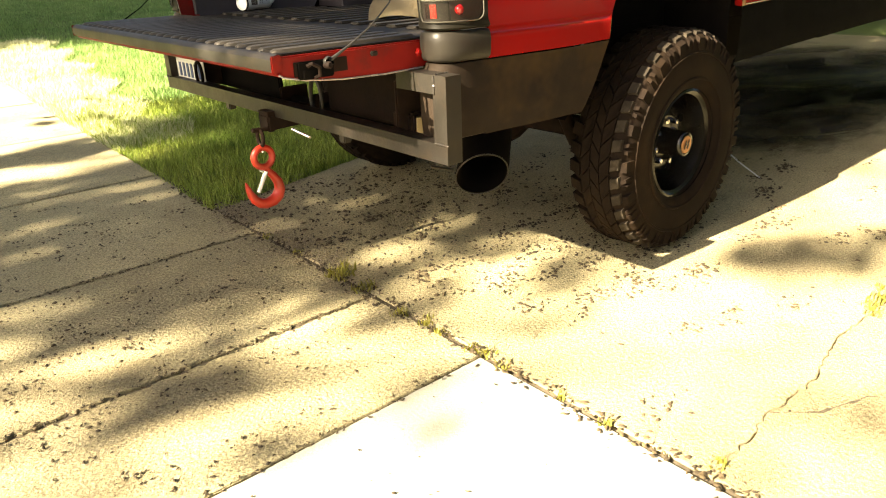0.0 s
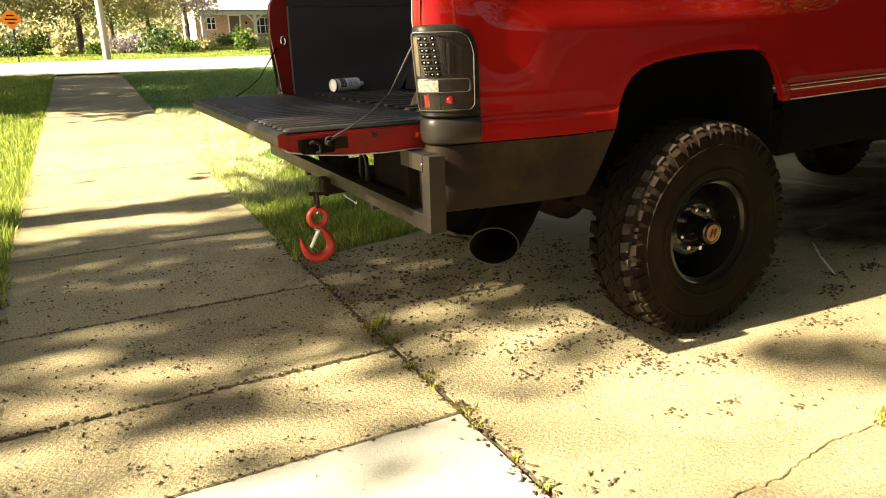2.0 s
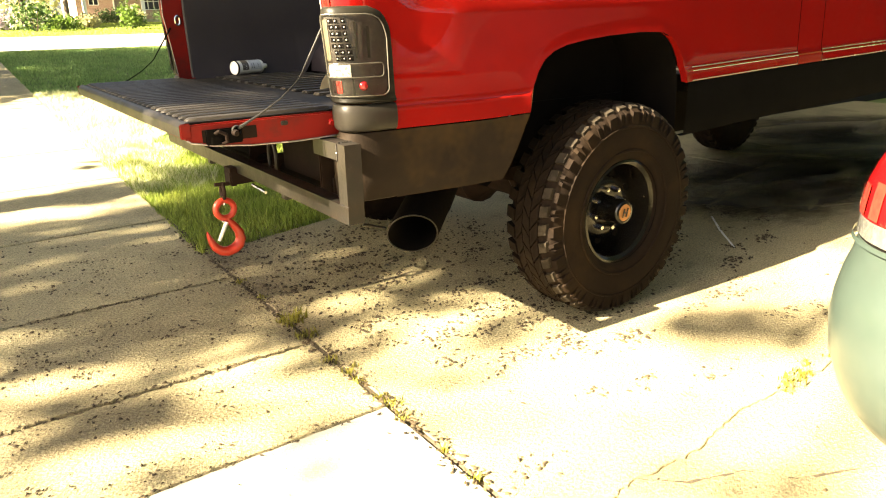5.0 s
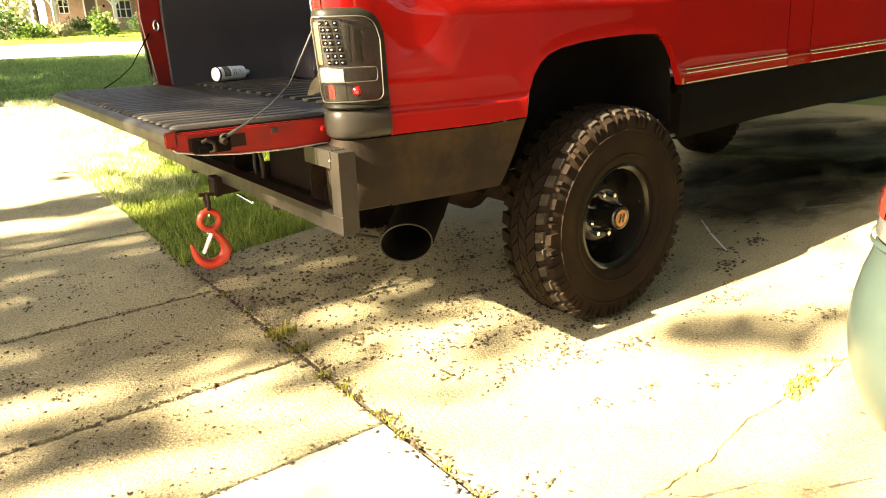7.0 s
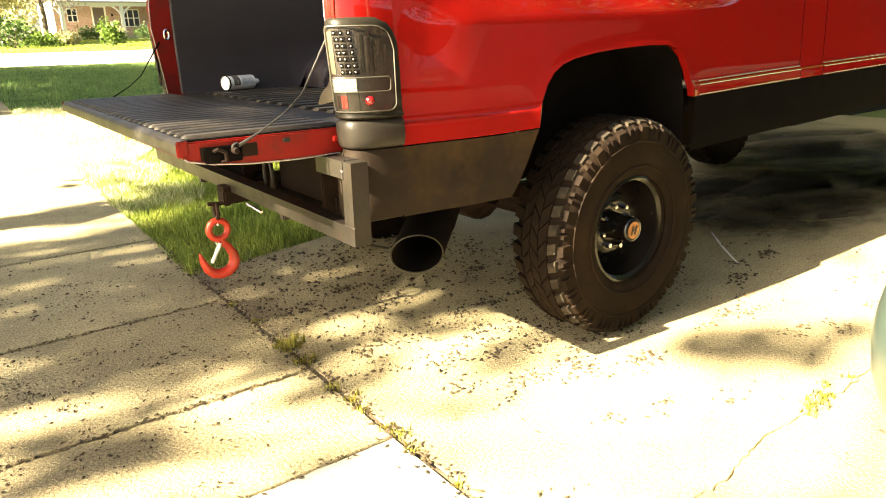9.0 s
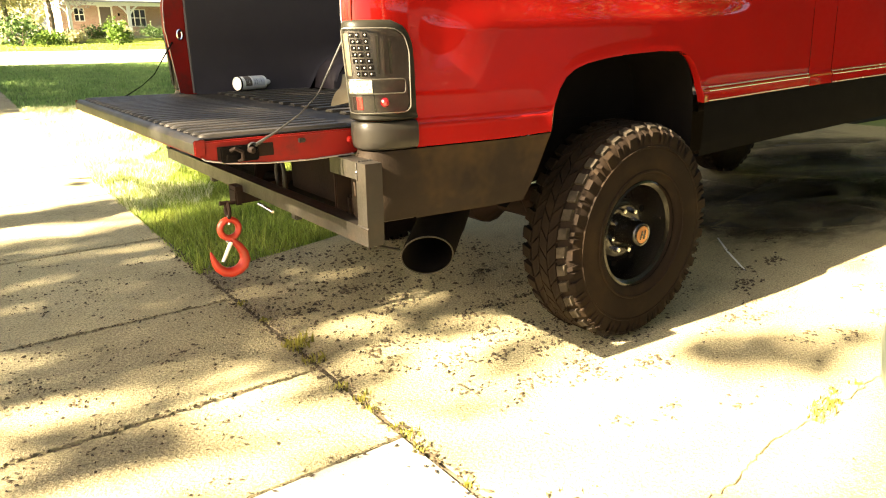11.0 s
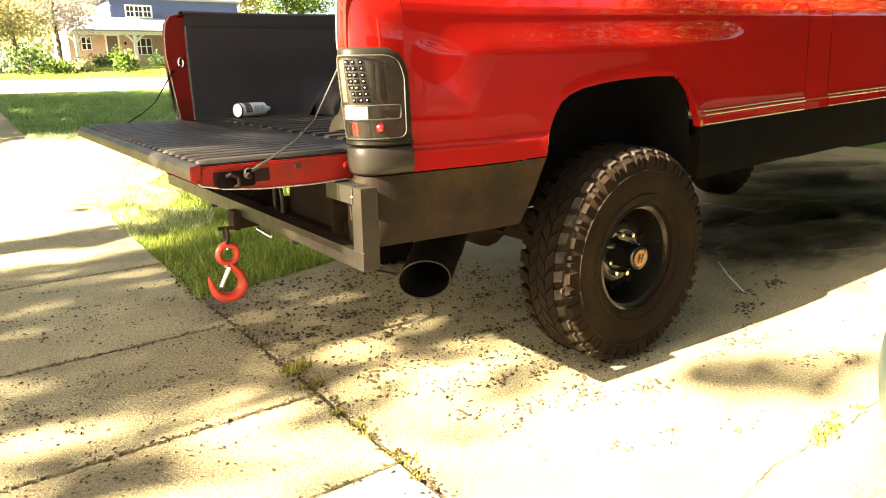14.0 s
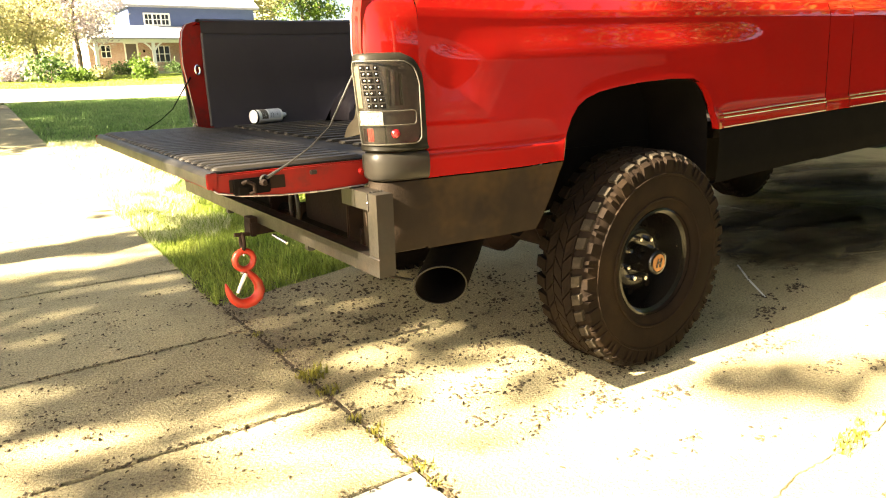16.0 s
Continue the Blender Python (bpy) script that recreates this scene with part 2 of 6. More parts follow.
M = dict(
    red=shade("red_paint", (0.24, 0.0065, 0.0052), 0.42, colour2=(0.20, 0.0055, 0.0048), scale=3, mix=0.6, stain=(0.19, 0.009, 0.007), stain_scale=2.2, stain_mix=0.35, rough_var=0.08, coat=0.85, bump=0.035, bump_scale=2.6, spec=0.0),
    clad=shade("bedliner_paint", (0.016, 0.0115, 0.0085), 0.68, colour2=(0.031, 0.021, 0.0135), scale=5, stain=(0.058, 0.034, 0.013), stain_scale=3.0, stain_mix=0.65, rough_var=0.12, bump=0.25, bump_scale=180, spec=0.06),
    # much darker than the rear cladding's colour
    cladfront=shade("front_bedliner_paint", (0.0022, 0.002, 0.0021), 0.85, colour2=(0.004, 0.0036, 0.0036), scale=6, rough_var=0.12, bump=0.25, bump_scale=180, spec=0.03),
    cap=shade("grey_plastic", (0.020, 0.017, 0.0135), 0.36, colour2=(0.035, 0.03, 0.023), scale=6, stain=(0.08, 0.064, 0.045), stain_scale=5, stain_mix=0.4, rough_var=0.1, bump=0.1, bump_scale=120, spec=0.18),
    bezel=shade("bezel_plastic", (0.012, 0.0105, 0.007), 0.45, colour2=(0.02, 0.0165, 0.0115), scale=7, rough_var=0.1, bump=0.1, bump_scale=150, spec=0.15),
    black=shade("black_underbody", (0.0045, 0.0038, 0.0034), 0.9, colour2=(0.009, 0.007, 0.0055), scale=6, bump=0.2, bump_scale=50, spec=0.03),
    rust=shade("rusty_steel", (0.011, 0.0065, 0.0045), 0.85, 0.1, colour2=(0.028, 0.013, 0.007), scale=9, bump=0.3, bump_scale=70, spec=0.15),
    darkrust=shade("sooty_steel", (0.0065, 0.0042, 0.003), 0.85, 0.1, colour2=(0.015, 0.008, 0.005), scale=7, bump=0.3, bump_scale=60, spec=0.1),
    liner=shade("bed_liner", (0.026, 0.0205, 0.0235), 0.55, colour2=(0.037, 0.0295, 0.0315), scale=5, rough_var=0.1, bump=0.15, bump_scale=140, spec=0.25),
    dusty=shade("dusty_bed_liner", (0.015, 0.0128, 0.011), 0.6, colour2=(0.029, 0.0235, 0.018), scale=4, stain=(0.085, 0.064, 0.044), stain_scale=3.0, stain_mix=0.7, rough_var=0.15, stretch=(3, 0.6, 1), bump=0.1, bump_scale=90, spec=0.14),
    # rib sheen and groove shade are put into these two liner colours, besides dust
    ribtop=shade("worn_sheen_rib", (0.040, 0.034, 0.027), 0.52, colour2=(0.062, 0.052, 0.041), scale=6, stain=(0.07, 0.056, 0.04), stain_scale=4.0, stain_mix=0.75, rough_var=0.12, stretch=(0.5, 2.5, 1), bump=0.25, bump_scale=90, spec=0.25),
    groove=shade("shaded_grimy_groove", (0.006, 0.0052, 0.0048), 0.7, colour2=(0.010, 0.0085, 0.007), scale=5, stain=(0.03, 0.023, 0.016), stain_scale=5, stain_mix=0.5, bump=0.1, bump_scale=90, spec=0.1),
    card=shade("tan_cardboard", (0.40, 0.31, 0.17), 0.8, colour2=(0.33, 0.25, 0.13), scale=9, stain=(0.22, 0.16, 0.085), stain_scale=6, stain_mix=0.5, bump=0.2, bump_scale=60),
    gatered=shade("weathered_red_paint", (0.20, 0.007, 0.004), 0.5, colour2=(0.15, 0.005, 0.0035), scale=6, stain=(0.06, 0.012, 0.008), stain_scale=9, stain_mix=0.7, rough_var=0.15, bump=0.1, bump_scale=40, spec=0.2),
    gatecap=shade("scuffed_gate_cap", (0.021, 0.0185, 0.016), 0.5, colour2=(0.04, 0.035, 0.029), scale=5, stain=(0.075, 0.056, 0.035), stain_scale=4, stain_mix=0.6, rough_var=0.12, bump=0.1, bump_scale=100, spec=0.22),
    steel=shade("bare_square_tube", (0.0125, 0.0102, 0.008), 0.45, 0.2, colour2=(0.022, 0.0175, 0.013), scale=10, stain=(0.03, 0.018, 0.010), stain_scale=9, stain_mix=0.5, rough_var=0.15, bump=0.2, bump_scale=80, spec=0.4),
    # pale colour for painted crease highlights and for chipped edges
    paleline=shade("pale_highlight_and_chips", (0.40, 0.36, 0.34), 0.25, 0.5, colour2=(0.36, 0.22, 0.22), scale=9, rough_var=0.1),
    ring=shade("worn_plated_ring", (0.13, 0.12, 0.10), 0.36, 0.4, colour2=(0.08, 0.07, 0.055), scale=20, rough_var=0.1),
    blotch=shade("speckled_lens", (0.42, 0.40, 0.36), 0.2, colour2=(0.16, 0.12, 0.07), scale=120, detail=3, mix=1.0, coat=0.6),
    cable=shade("cable_sheath", (0.022, 0.02, 0.018), 0.4, 0.3, colour2=(0.05, 0.045, 0.04), scale=30, rough_var=0.1),
    chrome=shade("bright_metal", (0.75, 0.73, 0.7), 0.18, 1.0, colour2=(0.6, 0.58, 0.55), scale=14, rough_var=0.08),
    hookred=shade("red_enamel", (0.48, 0.028, 0.012), 0.38, colour2=(0.36, 0.03, 0.015), scale=14, stain=(0.22, 0.05, 0.025), stain_scale=22, stain_mix=0.5, rough_var=0.1, bump=0.15, bump_scale=110),
    rubber=shade("tyre_rubber", (0.0095, 0.0064, 0.0046), 0.75, colour2=(0.015, 0.0098, 0.0064), scale=5, stain=(0.030, 0.018, 0.009), stain_scale=4, stain_mix=0.5, rough_var=0.1, bump=0.2, bump_scale=150, spec=0.05),
    lug=shade("tread_rubber", (0.020, 0.016, 0.012), 0.8, colour2=(0.045, 0.036, 0.026), scale=14, stain=(0.075, 0.06, 0.042), stain_scale=13, stain_mix=0.7, bump=0.3, bump_scale=160, spec=0.06),
    rim=shade("gloss_black_steel", (0.004, 0.0035, 0.003), 0.2, 0.0, colour2=(0.009, 0.007, 0.005), scale=9, rough_var=0.08, spec=0.5),
    copper=shade("bronze_cap", (0.42, 0.20, 0.085), 0.35, 0.8, colour2=(0.28, 0.13, 0.05), scale=30, rough_var=0.1, bump=0.2, bump_scale=90),
    lens=glass("clear_lens"),
    redlens=shade("red_lens", (0.20, 0.004, 0.005), 0.1, colour2=(0.13, 0.003, 0.004), scale=20, coat=0.8),
    white=shade("white_plastic", (0.78, 0.76, 0.72), 0.35, colour2=(0.68, 0.65, 0.6), scale=14),
    ledwhite=shade("led_lens", (0.42, 0.40, 0.36), 0.15, colour2=(0.3, 0.28, 0.25), scale=30),
    teal=shade("pale_green_metallic", (0.031, 0.044, 0.037), 0.32, 0.15, colour2=(0.026, 0.038, 0.032), scale=20, coat=0.25, rough_var=0.05, stain=(0.045, 0.05, 0.04), stain_scale=3, stain_mix=0.3),
    concrete=shade("old_concrete", (0.44, 0.38, 0.222), 0.88, colour2=(0.335, 0.284, 0.155), scale=2.6, detail=10, stain=(0.155, 0.130, 0.074), stain_scale=0.9, stain_mix=0.6, bump=2.0, bump_scale=80, per_object=0.08, grit=0.8, speck=0.78, spec=0.06),
    newcrete=shade("new_concrete", (0.32, 0.31, 0.262), 0.82, colour2=(0.27, 0.258, 0.213), scale=3, detail=8, stain=(0.28, 0.26, 0.215), stain_scale=1.1, stain_mix=0.4, bump=0.45, bump_scale=120, per_object=0.03, grit=0.7, speck=0.15, spec=0.2),
    joint=shade("joint_dirt", (0.06, 0.045, 0.028), 0.95, colour2=(0.14, 0.11, 0.065), scale=25, bump=0.8, bump_scale=70),
    dirt=shade("gritty_dirt", (0.17, 0.135, 0.085), 0.95, colour2=(0.08, 0.065, 0.04), scale=30, detail=8, grit=0.75, bump=1.0, bump_scale=60, stain=(0.27, 0.23, 0.16), stain_scale=9, stain_mix=0.6),
    debris=shade("dry_catkins", (0.034, 0.023, 0.010), 0.9, colour2=(0.085, 0.057, 0.024), scale=6, island=0.5),
    soil=shade("lawn_soil", (0.10, 0.13, 0.025), 0.95, colour2=(0.07, 0.10, 0.018), scale=3, bump=0.8, bump_scale=40, stain=(0.11, 0.11, 0.04), stain_scale=0.7, stain_mix=0.6),
    blade=leafy("grass_blades", (0.165, 0.235, 0.036), (0.43, 0.44, 0.10), 0.48, 0.5),
    lawn=leafy("lawn_blades", (0.15, 0.25, 0.07), (0.34, 0.42, 0.15), 0.48, 0.4),
    # grass with the glare of full sun put into its pale colour
    glaregrass=leafy("sun_glare_grass", (0.52, 0.52, 0.28), (0.74, 0.71, 0.44), 0.45, 0.2),
    weed=leafy("weed_leaves", (0.20, 0.19, 0.025), (0.26, 0.22, 0.06), 0.4, 0.35),
    leaf=leafy("tree_leaves", (0.075, 0.13, 0.02), (0.12, 0.17, 0.03), 0.45, 0.3),
    leaf2=leafy("spring_leaves", (0.34, 0.32, 0.15), (0.42, 0.37, 0.22), 0.5, 0.3),
    blossom=leafy("pink_blossom", (0.50, 0.42, 0.42), (0.40, 0.35, 0.33), 0.4, 0.35),
    # leaves of added unseen trees, made dark to deepen the paint's reflections
    darkleaf=leafy("dark_reflected_leaves", (0.03, 0.055, 0.012), (0.055, 0.085, 0.02), 0.2, 0.3),
    shrub=leafy("shrub_leaves", (0.04, 0.075, 0.018), (0.07, 0.11, 0.025), 0.3, 0.35),
    bark=shade("bark", (0.09, 0.065, 0.045), 0.9, colour2=(0.16, 0.125, 0.09), scale=9, stretch=(1, 1, 0.25), bump=0.9, bump_scale=30),
    asphalt=shade("street_surface", (0.26, 0.245, 0.215), 0.9, colour2=(0.21, 0.2, 0.17), scale=2, bump=0.4, bump_scale=60, stain=(0.2, 0.19, 0.165), stain_scale=0.4, stain_mix=0.4),
    mortar=shade("mortar", (0.36, 0.30, 0.25), 0.95, colour2=(0.3, 0.25, 0.2), scale=3),
    siding=shade("navy_siding", (0.06, 0.085, 0.19), 0.65, colour2=(0.075, 0.1, 0.21), scale=2, bump=0.1),
    # near-black colour of the added light-blocking walls
    darkwall=shade("dark_unseen_wall", (0.011, 0.011, 0.013), 0.8, colour2=(0.018, 0.016, 0.016), scale=2, bump=0.1, spec=0.1),
    roof=shade("pale_shingle", (0.30, 0.29, 0.30), 0.85, colour2=(0.23, 0.22, 0.23), scale=5, bump=0.5, bump_scale=20),
    trim=shade("white_trim", (0.75, 0.73, 0.68), 0.5, colour2=(0.68, 0.65, 0.6), scale=5),
    housing=shade("lamp_housing", (0.010, 0.0065, 0.004), 0.4, colour2=(0.03, 0.02, 0.012), scale=60, rough_var=0.2),
    tan=shade("tan_reflector", (0.10, 0.08, 0.05), 0.35, colour2=(0.065, 0.05, 0.03), scale=50),
    grit=shade("pale_grit", (0.17, 0.135, 0.09), 0.95, colour2=(0.24, 0.2, 0.13), scale=6, island=0.45),
    pane=shade("dark_pane", (0.014, 0.015, 0.017), 0.06, colour2=(0.03, 0.03, 0.03), scale=1.5, spec=0.5),
    doorp=shade("door_paint", (0.09, 0.07, 0.06), 0.5, colour2=(0.12, 0.09, 0.07), scale=6),
    orange=shade("sign_orange", (0.85, 0.24, 0.015), 0.5, colour2=(0.75, 0.2, 0.012), scale=6),
    pole=shade("weathered_pole", (0.42, 0.36, 0.28), 0.9, colour2=(0.32, 0.27, 0.2), scale=6, stretch=(1, 1, 0.1), bump=0.5, bump_scale=30),
)


# ---- building helpers ----
def obj_of(name, bm, mat, smooth=True, angle=38):
    me = bpy.data.meshes.new(name)
    bm.normal_update()
    bm.to_mesh(me)
    bm.free()
    me.materials.append(M[mat])
    if smooth:
        for f in me.polygons:
            f.use_smooth = True
        me.set_sharp_from_angle(angle=radians(angle))
    return new(name, me)


def thing(name, at, label, category, group="", kind=""):
    return tagged(new(name), label, category, group, kind) if at is None else put(tagged(new(name), label, category, group, kind), at)


def put(ob, at):
    ob.location = at
    return ob


def part(name, bm, mat, parent, label="", smooth=True, angle=38):
    """One mesh under a thing or a part; its vertices are given in the world (or in the thing's own space if that stands at the origin)."""
    ob = obj_of(name, bm, mat, smooth, angle)
    ob.parent = parent
    if parent.type == "EMPTY":
        ob.location = -parent.location
    if label:
        tagged(ob, label)
    return ob


def bevelled(bm, geom_edges, width, seg=2):
    bmesh.ops.bevel(bm, geom=geom_edges, offset=width, segments=seg, affect="EDGES", clamp_overlap=True)


def box(c, s, bevel=0.0, rot=None, bm=None, seg=2):
    own = bm is None
    b = bmesh.new()
    bmesh.ops.create_cube(b, size=1)
    bmesh.ops.scale(b, vec=s, verts=b.verts)
    if bevel:
        bevelled(b, list(b.edges), bevel, seg)
    m = Matrix.Translation(c) @ (rot.to_4x4() if rot is not None else Matrix.Identity(4))
    bmesh.ops.transform(b, matrix=m, verts=b.verts)
    if own:
        return b
    me = bpy.data.meshes.new("tmp")
    b.to_mesh(me)
    b.free()
    bm.from_mesh(me)
    bpy.data.meshes.remove(me)
    return bm


def grid(rows, close_u=False, close_v=False, bm=None):
    """Faces over a table of points: rows of equal length."""
    bm = bm or bmesh.new()
    vs = [[bm.verts.new(p) for p in r] for r in rows]
    n, k = len(vs), len(vs[0])
    for i in range(n if close_u else n - 1):
        for j in range(k if close_v else k - 1):
            q = [vs[i][j], vs[(i + 1) % n][j], vs[(i + 1) % n][(j + 1) % k], vs[i][(j + 1) % k]]
            if len({tuple(v.co) for v in q}) > 2:
                try:
                    bm.faces.new(q)
                except ValueError:
                    pass
    return bm


def lathe(profile, centre, axis, n=48, bm=None):
    """A turned body: profile of (radius, along); axis a unit vector."""
    axis = Vector(axis).normalized()
    u = axis.orthogonal().normalized()
    v = axis.cross(u)
    c = Vector(centre)
    rows = [[c + axis * h + (u * math.cos(2 * math.pi * k / n) + v * math.sin(2 * math.pi * k / n)) * max(r, 1e-4) for k in range(n)] for r, h in profile]
    return grid(rows, close_v=True, bm=bm)


def tube(points, r, n=10, bm=None, square=False, ends=True):
    """A pipe along points; r a number or one per point. square: a box section of side 2r."""
    bm = bm or bmesh.new()
    pts = [Vector(p) for p in points]
    rr = r if isinstance(r, (list, tuple)) else [r] * len(pts)
    up = Vector((0, 0, 1))
    rows = []
    last = None
    for i, p in enumerate(pts):
        d = (pts[min(i + 1, len(pts) - 1)] - pts[max(i - 1, 0)]).normalized()
        if last is None:
            s = d.cross(up)
            s = s.normalized() if s.length > 1e-3 else Vector((1, 0, 0))
        else:
            s = (last - d * last.dot(d)).normalized()
        last = s
        t = s.cross(d)
        if square:
            ring = [p + (s * a + t * b) * rr[i] for a, b in ((1, 1), (-1, 1), (-1, -1), (1, -1))]
        else:
            ring = [p + (s * math.cos(2 * math.pi * k / n) + t * math.sin(2 * math.pi * k / n)) * rr[i] for k in range(n)]
        rows.append(ring)
    grid(rows, close_v=True, bm=bm)
    if ends:
        k = len(rows[0])
        bm.verts.ensure_lookup_table()
        base = len(bm.verts) - k * len(rows)
        for o in (base, base + k * (len(rows) - 1)):
            try:
                bm.faces.new([bm.verts[o + j] for j in range(k)])
            except ValueError:
                pass
    return bm


def slab(outline, z0, z1, bevel=0.0, bm=None):
    """A flat plate from an outline in plan."""
    bm = bm or bmesh.new()
    lo = [bm.verts.new((x, y, z0)) for x, y in outline]
    hi = [bm.verts.new((x, y, z1)) for x, y in outline]
    n = len(lo)
    top = bm.faces.new(hi)
    bm.faces.new(lo[::-1])
    for i in range(n):
        bm.faces.new((lo[i], lo[(i + 1) % n], hi[(i + 1) % n], hi[i]))
    bmesh.ops.recalc_face_normals(bm, faces=bm.faces)
    if bevel:
        bevelled(bm, list(top.edges), bevel, 2)
    return bm


def stuff(name, verts, faces, mat, label, category, parent=None, smooth=False):
    me = bpy.data.meshes.new(name)
    me.from_pydata(verts, [], faces)
    me.materials.append(M[mat])
    ob = new(name, me)
    if smooth:
        for f in me.polygons:
            f.use_smooth = True
    if parent:
        ob.parent = parent
        if parent.type == "EMPTY":
            ob.location = -parent.location
    return tagged(ob, label, category, kind="stuff")


def lerp(table, x):
    """Piecewise-linear value from a table of (x, value)."""
    return float(np.interp(x, [a for a, _ in table], [b for _, b in table]))


# ---- the lie of the land: level at the driveway, rising gently beyond ----
def land(y):
    a = max(0.0, y - 3.0)
    return 0.0215 * a * a / 4 if a < 4 else 0.086 + 0.043 * (a - 4) if a < 15 else 0.559 + 0.026 * (a - 15)


# ---- ground, street, sidewalk and driveway ----
def ground_sheet():
    ys = [-400, -150, -60, -20, -6] + [k for k in range(-4, 61)] + [70, 90, 130, 200, 320, 500]
    xs = [-400, -150, -60, -25, -12, -6, -3, 0, 3, 6, 12, 25, 60, 150, 400]
    bm = grid([[(x, y, land(min(y, 60)) - 0.035) for x in xs] for y in ys])
    bmesh.ops.recalc_face_normals(bm, faces=bm.faces)
    if sum(f.normal.z for f in bm.faces) < 0:
        bmesh.ops.reverse_faces(bm, faces=bm.faces)
    tagged(obj_of("ground", bm, "soil"), "green lawn soil rising gently to the far street", "ground", kind="structure")


ground_sheet()
left_edge = [(-6, -1.36), (0, -1.36), (3, -1.49), (6, -1.52), (30, -1.54)]
right_edge = [(-6, 0), (1.9, 0.0), (3.4, 0.04), (6, 0.06), (30, 0.08)]
GAP = 0.011


def ragged(a, b, n, amp, rnd):
    """A wandering line of n steps between two places in plan."""
    out = []
    for k in range(n + 1):
        t = k / n
        o = (rnd.uniform(-amp, amp), rnd.uniform(-amp, amp)) if 0 < k < n else (0, 0)
        out.append((a[0] + (b[0] - a[0]) * t + o[0], a[1] + (b[1] - a[1]) * t + o[1]))
    return out


def lie(ob):
    for v in ob.data.vertices:
        v.co.z += land(v.co.y)
    return ob


def pavement():
    rnd = random.Random(3)
    walk_ = tagged(new("sidewalk"), "weathered tan concrete sidewalk with dirty joints", "sidewalk", kind="structure")
    cuts = [-5.4, -3.7, -1.75, 0.0, 0.556, 1.436, 2.72, 4.25, 5.75, 7.3, 8.8, 10.3, 11.8, 13.3, 14.8, 16.3, 17.8, 19.2]
    for y0, y1 in zip(cuts, cuts[1:]):
        n = 76 if y0 > -2 and y1 < 3 else 2
        amp, amp1 = (0.0 if n == 2 else 0.0018 if y == 0.0 else 0.0075 for y in (y0, y1))
        g0 = GAP * (0.35 if y0 == 0 else 0.85)
        bot = ragged((lerp(left_edge, y0) + GAP, y0 + g0), (lerp(right_edge, y0) - GAP, y0 + g0), n, amp, rnd)
        top = ragged((lerp(right_edge, y1) - GAP, y1 - 0.007 if y1 else -0.003), (lerp(left_edge, y1) + GAP, y1 - 0.007 if y1 else -0.003), n, amp1, rnd)
        ob = obj_of("slab", slab(bot + top, -0.12, 0.0 + rnd.uniform(-0.002, 0.002), 0.003), "newcrete" if y1 <= 0 else "concrete")
        lie(ob).parent = walk_
    drive = tagged(new("driveway"), "stained concrete driveway with ragged cracks and scattered catkins", "driveway", kind="structure")
    crack = [(GAP, -0.735), (0.12, -0.722), (0.2, -0.728), (0.33, -0.706), (0.40, -0.722), (0.59, -0.727), (0.70, -0.70), (0.825, -0.682), (1.0, -0.69), (1.146, -0.68), (1.3, -0.70), (1.464, -0.69), (2.2, -0.70), (4.1, -0.70)]
    fine = []
    for (x0, y0), (x1, y1) in zip(crack, crack[1:]):
        n = max(2, round((x1 - x0) / 0.02)) if x0 < 2 else 3
        fine += [(x0 + (x1 - x0) * k / n, y0 + (y1 - y0) * k / n + (rnd.uniform(-0.007, 0.007) if k else 0)) for k in range(n)]
    crack = fine + [crack[-1]]
    up = [(x, y + 0.0008 + rnd.uniform(0, 0.003) * (1 if rnd.random() < 0.5 else 0.2)) for x, y in crack]
    dn = [(x, y - 0.0008 - rnd.uniform(0, 0.003) * (1 if rnd.random() < 0.5 else 0.2)) for x, y in crack]
    a = up + [(4.1, 2.75), (3.0, 2.55), (1.9, 2.36)] + ragged((0.86, 2.10), (GAP, 1.86), 8, 0.008, rnd)
    b = [(4.1, -3.6), (2.0, -3.6), (GAP, -3.6)] + dn
    seam = [(0.33, -0.716), (0.42, -0.80), (0.58, -0.86), (0.66, -0.96), (0.86, -1.05), (1.1, -1.2)]
    for out in (a, b, [(4.12, -0.70), (9, -0.70), (9, 3.4), (4.12, 2.75)], [(4.12, -3.6), (9, -3.6), (9, -0.715), (4.12, -0.715)],
                [(GAP, -7), (9, -7), (9, -3.62), (GAP, -3.62)]):
        ob = obj_of("slab", slab(out, -0.12, 0.0, 0.0018), "concrete")
        ob.parent = drive
    # the hairline crack that branches off over the lower slab
    v, f = [], []
    for (x0, y0), (x1, y1) in zip(seam, seam[1:]):
        for k in range(5):
            t, u = k / 5, (k + 1) / 5
            p, q = (x0 + (x1 - x0) * t, y0 + (y1 - y0) * t), (x0 + (x1 - x0) * u, y0 + (y1 - y0) * u)
            j = [rnd.uniform(-0.006, 0.006) for _ in range(4)]
            n = len(v)
            v += [(p[0], p[1] + j[0], 0.002), (q[0], q[1] + j[0] * 0.5, 0.002), (q[0], q[1] + 0.006 + j[2] * 0.5, 0.002), (p[0], p[1] + 0.005 + j[3] * 0.4, 0.002)]
            f.append((n, n + 1, n + 2, n + 3))
    n = len(v)
    v += [(2.2, 0.215, 0.002), (2.21, 0.212, 0.002), (2.42, 0.432, 0.002), (2.635, 0.638, 0.002), (2.625, 0.643, 0.002), (2.405, 0.438, 0.002)]
    chalk = [(n, n + 1, n + 2, n + 5), (n + 5, n + 2, n + 3, n + 4)]
    stuff("scrape_mark", v, chalk, "white", "pale scrape across the concrete", "scrape mark")
    stuff("crack_line", v, f, "joint", "dark hairline crack across the concrete", "crack")
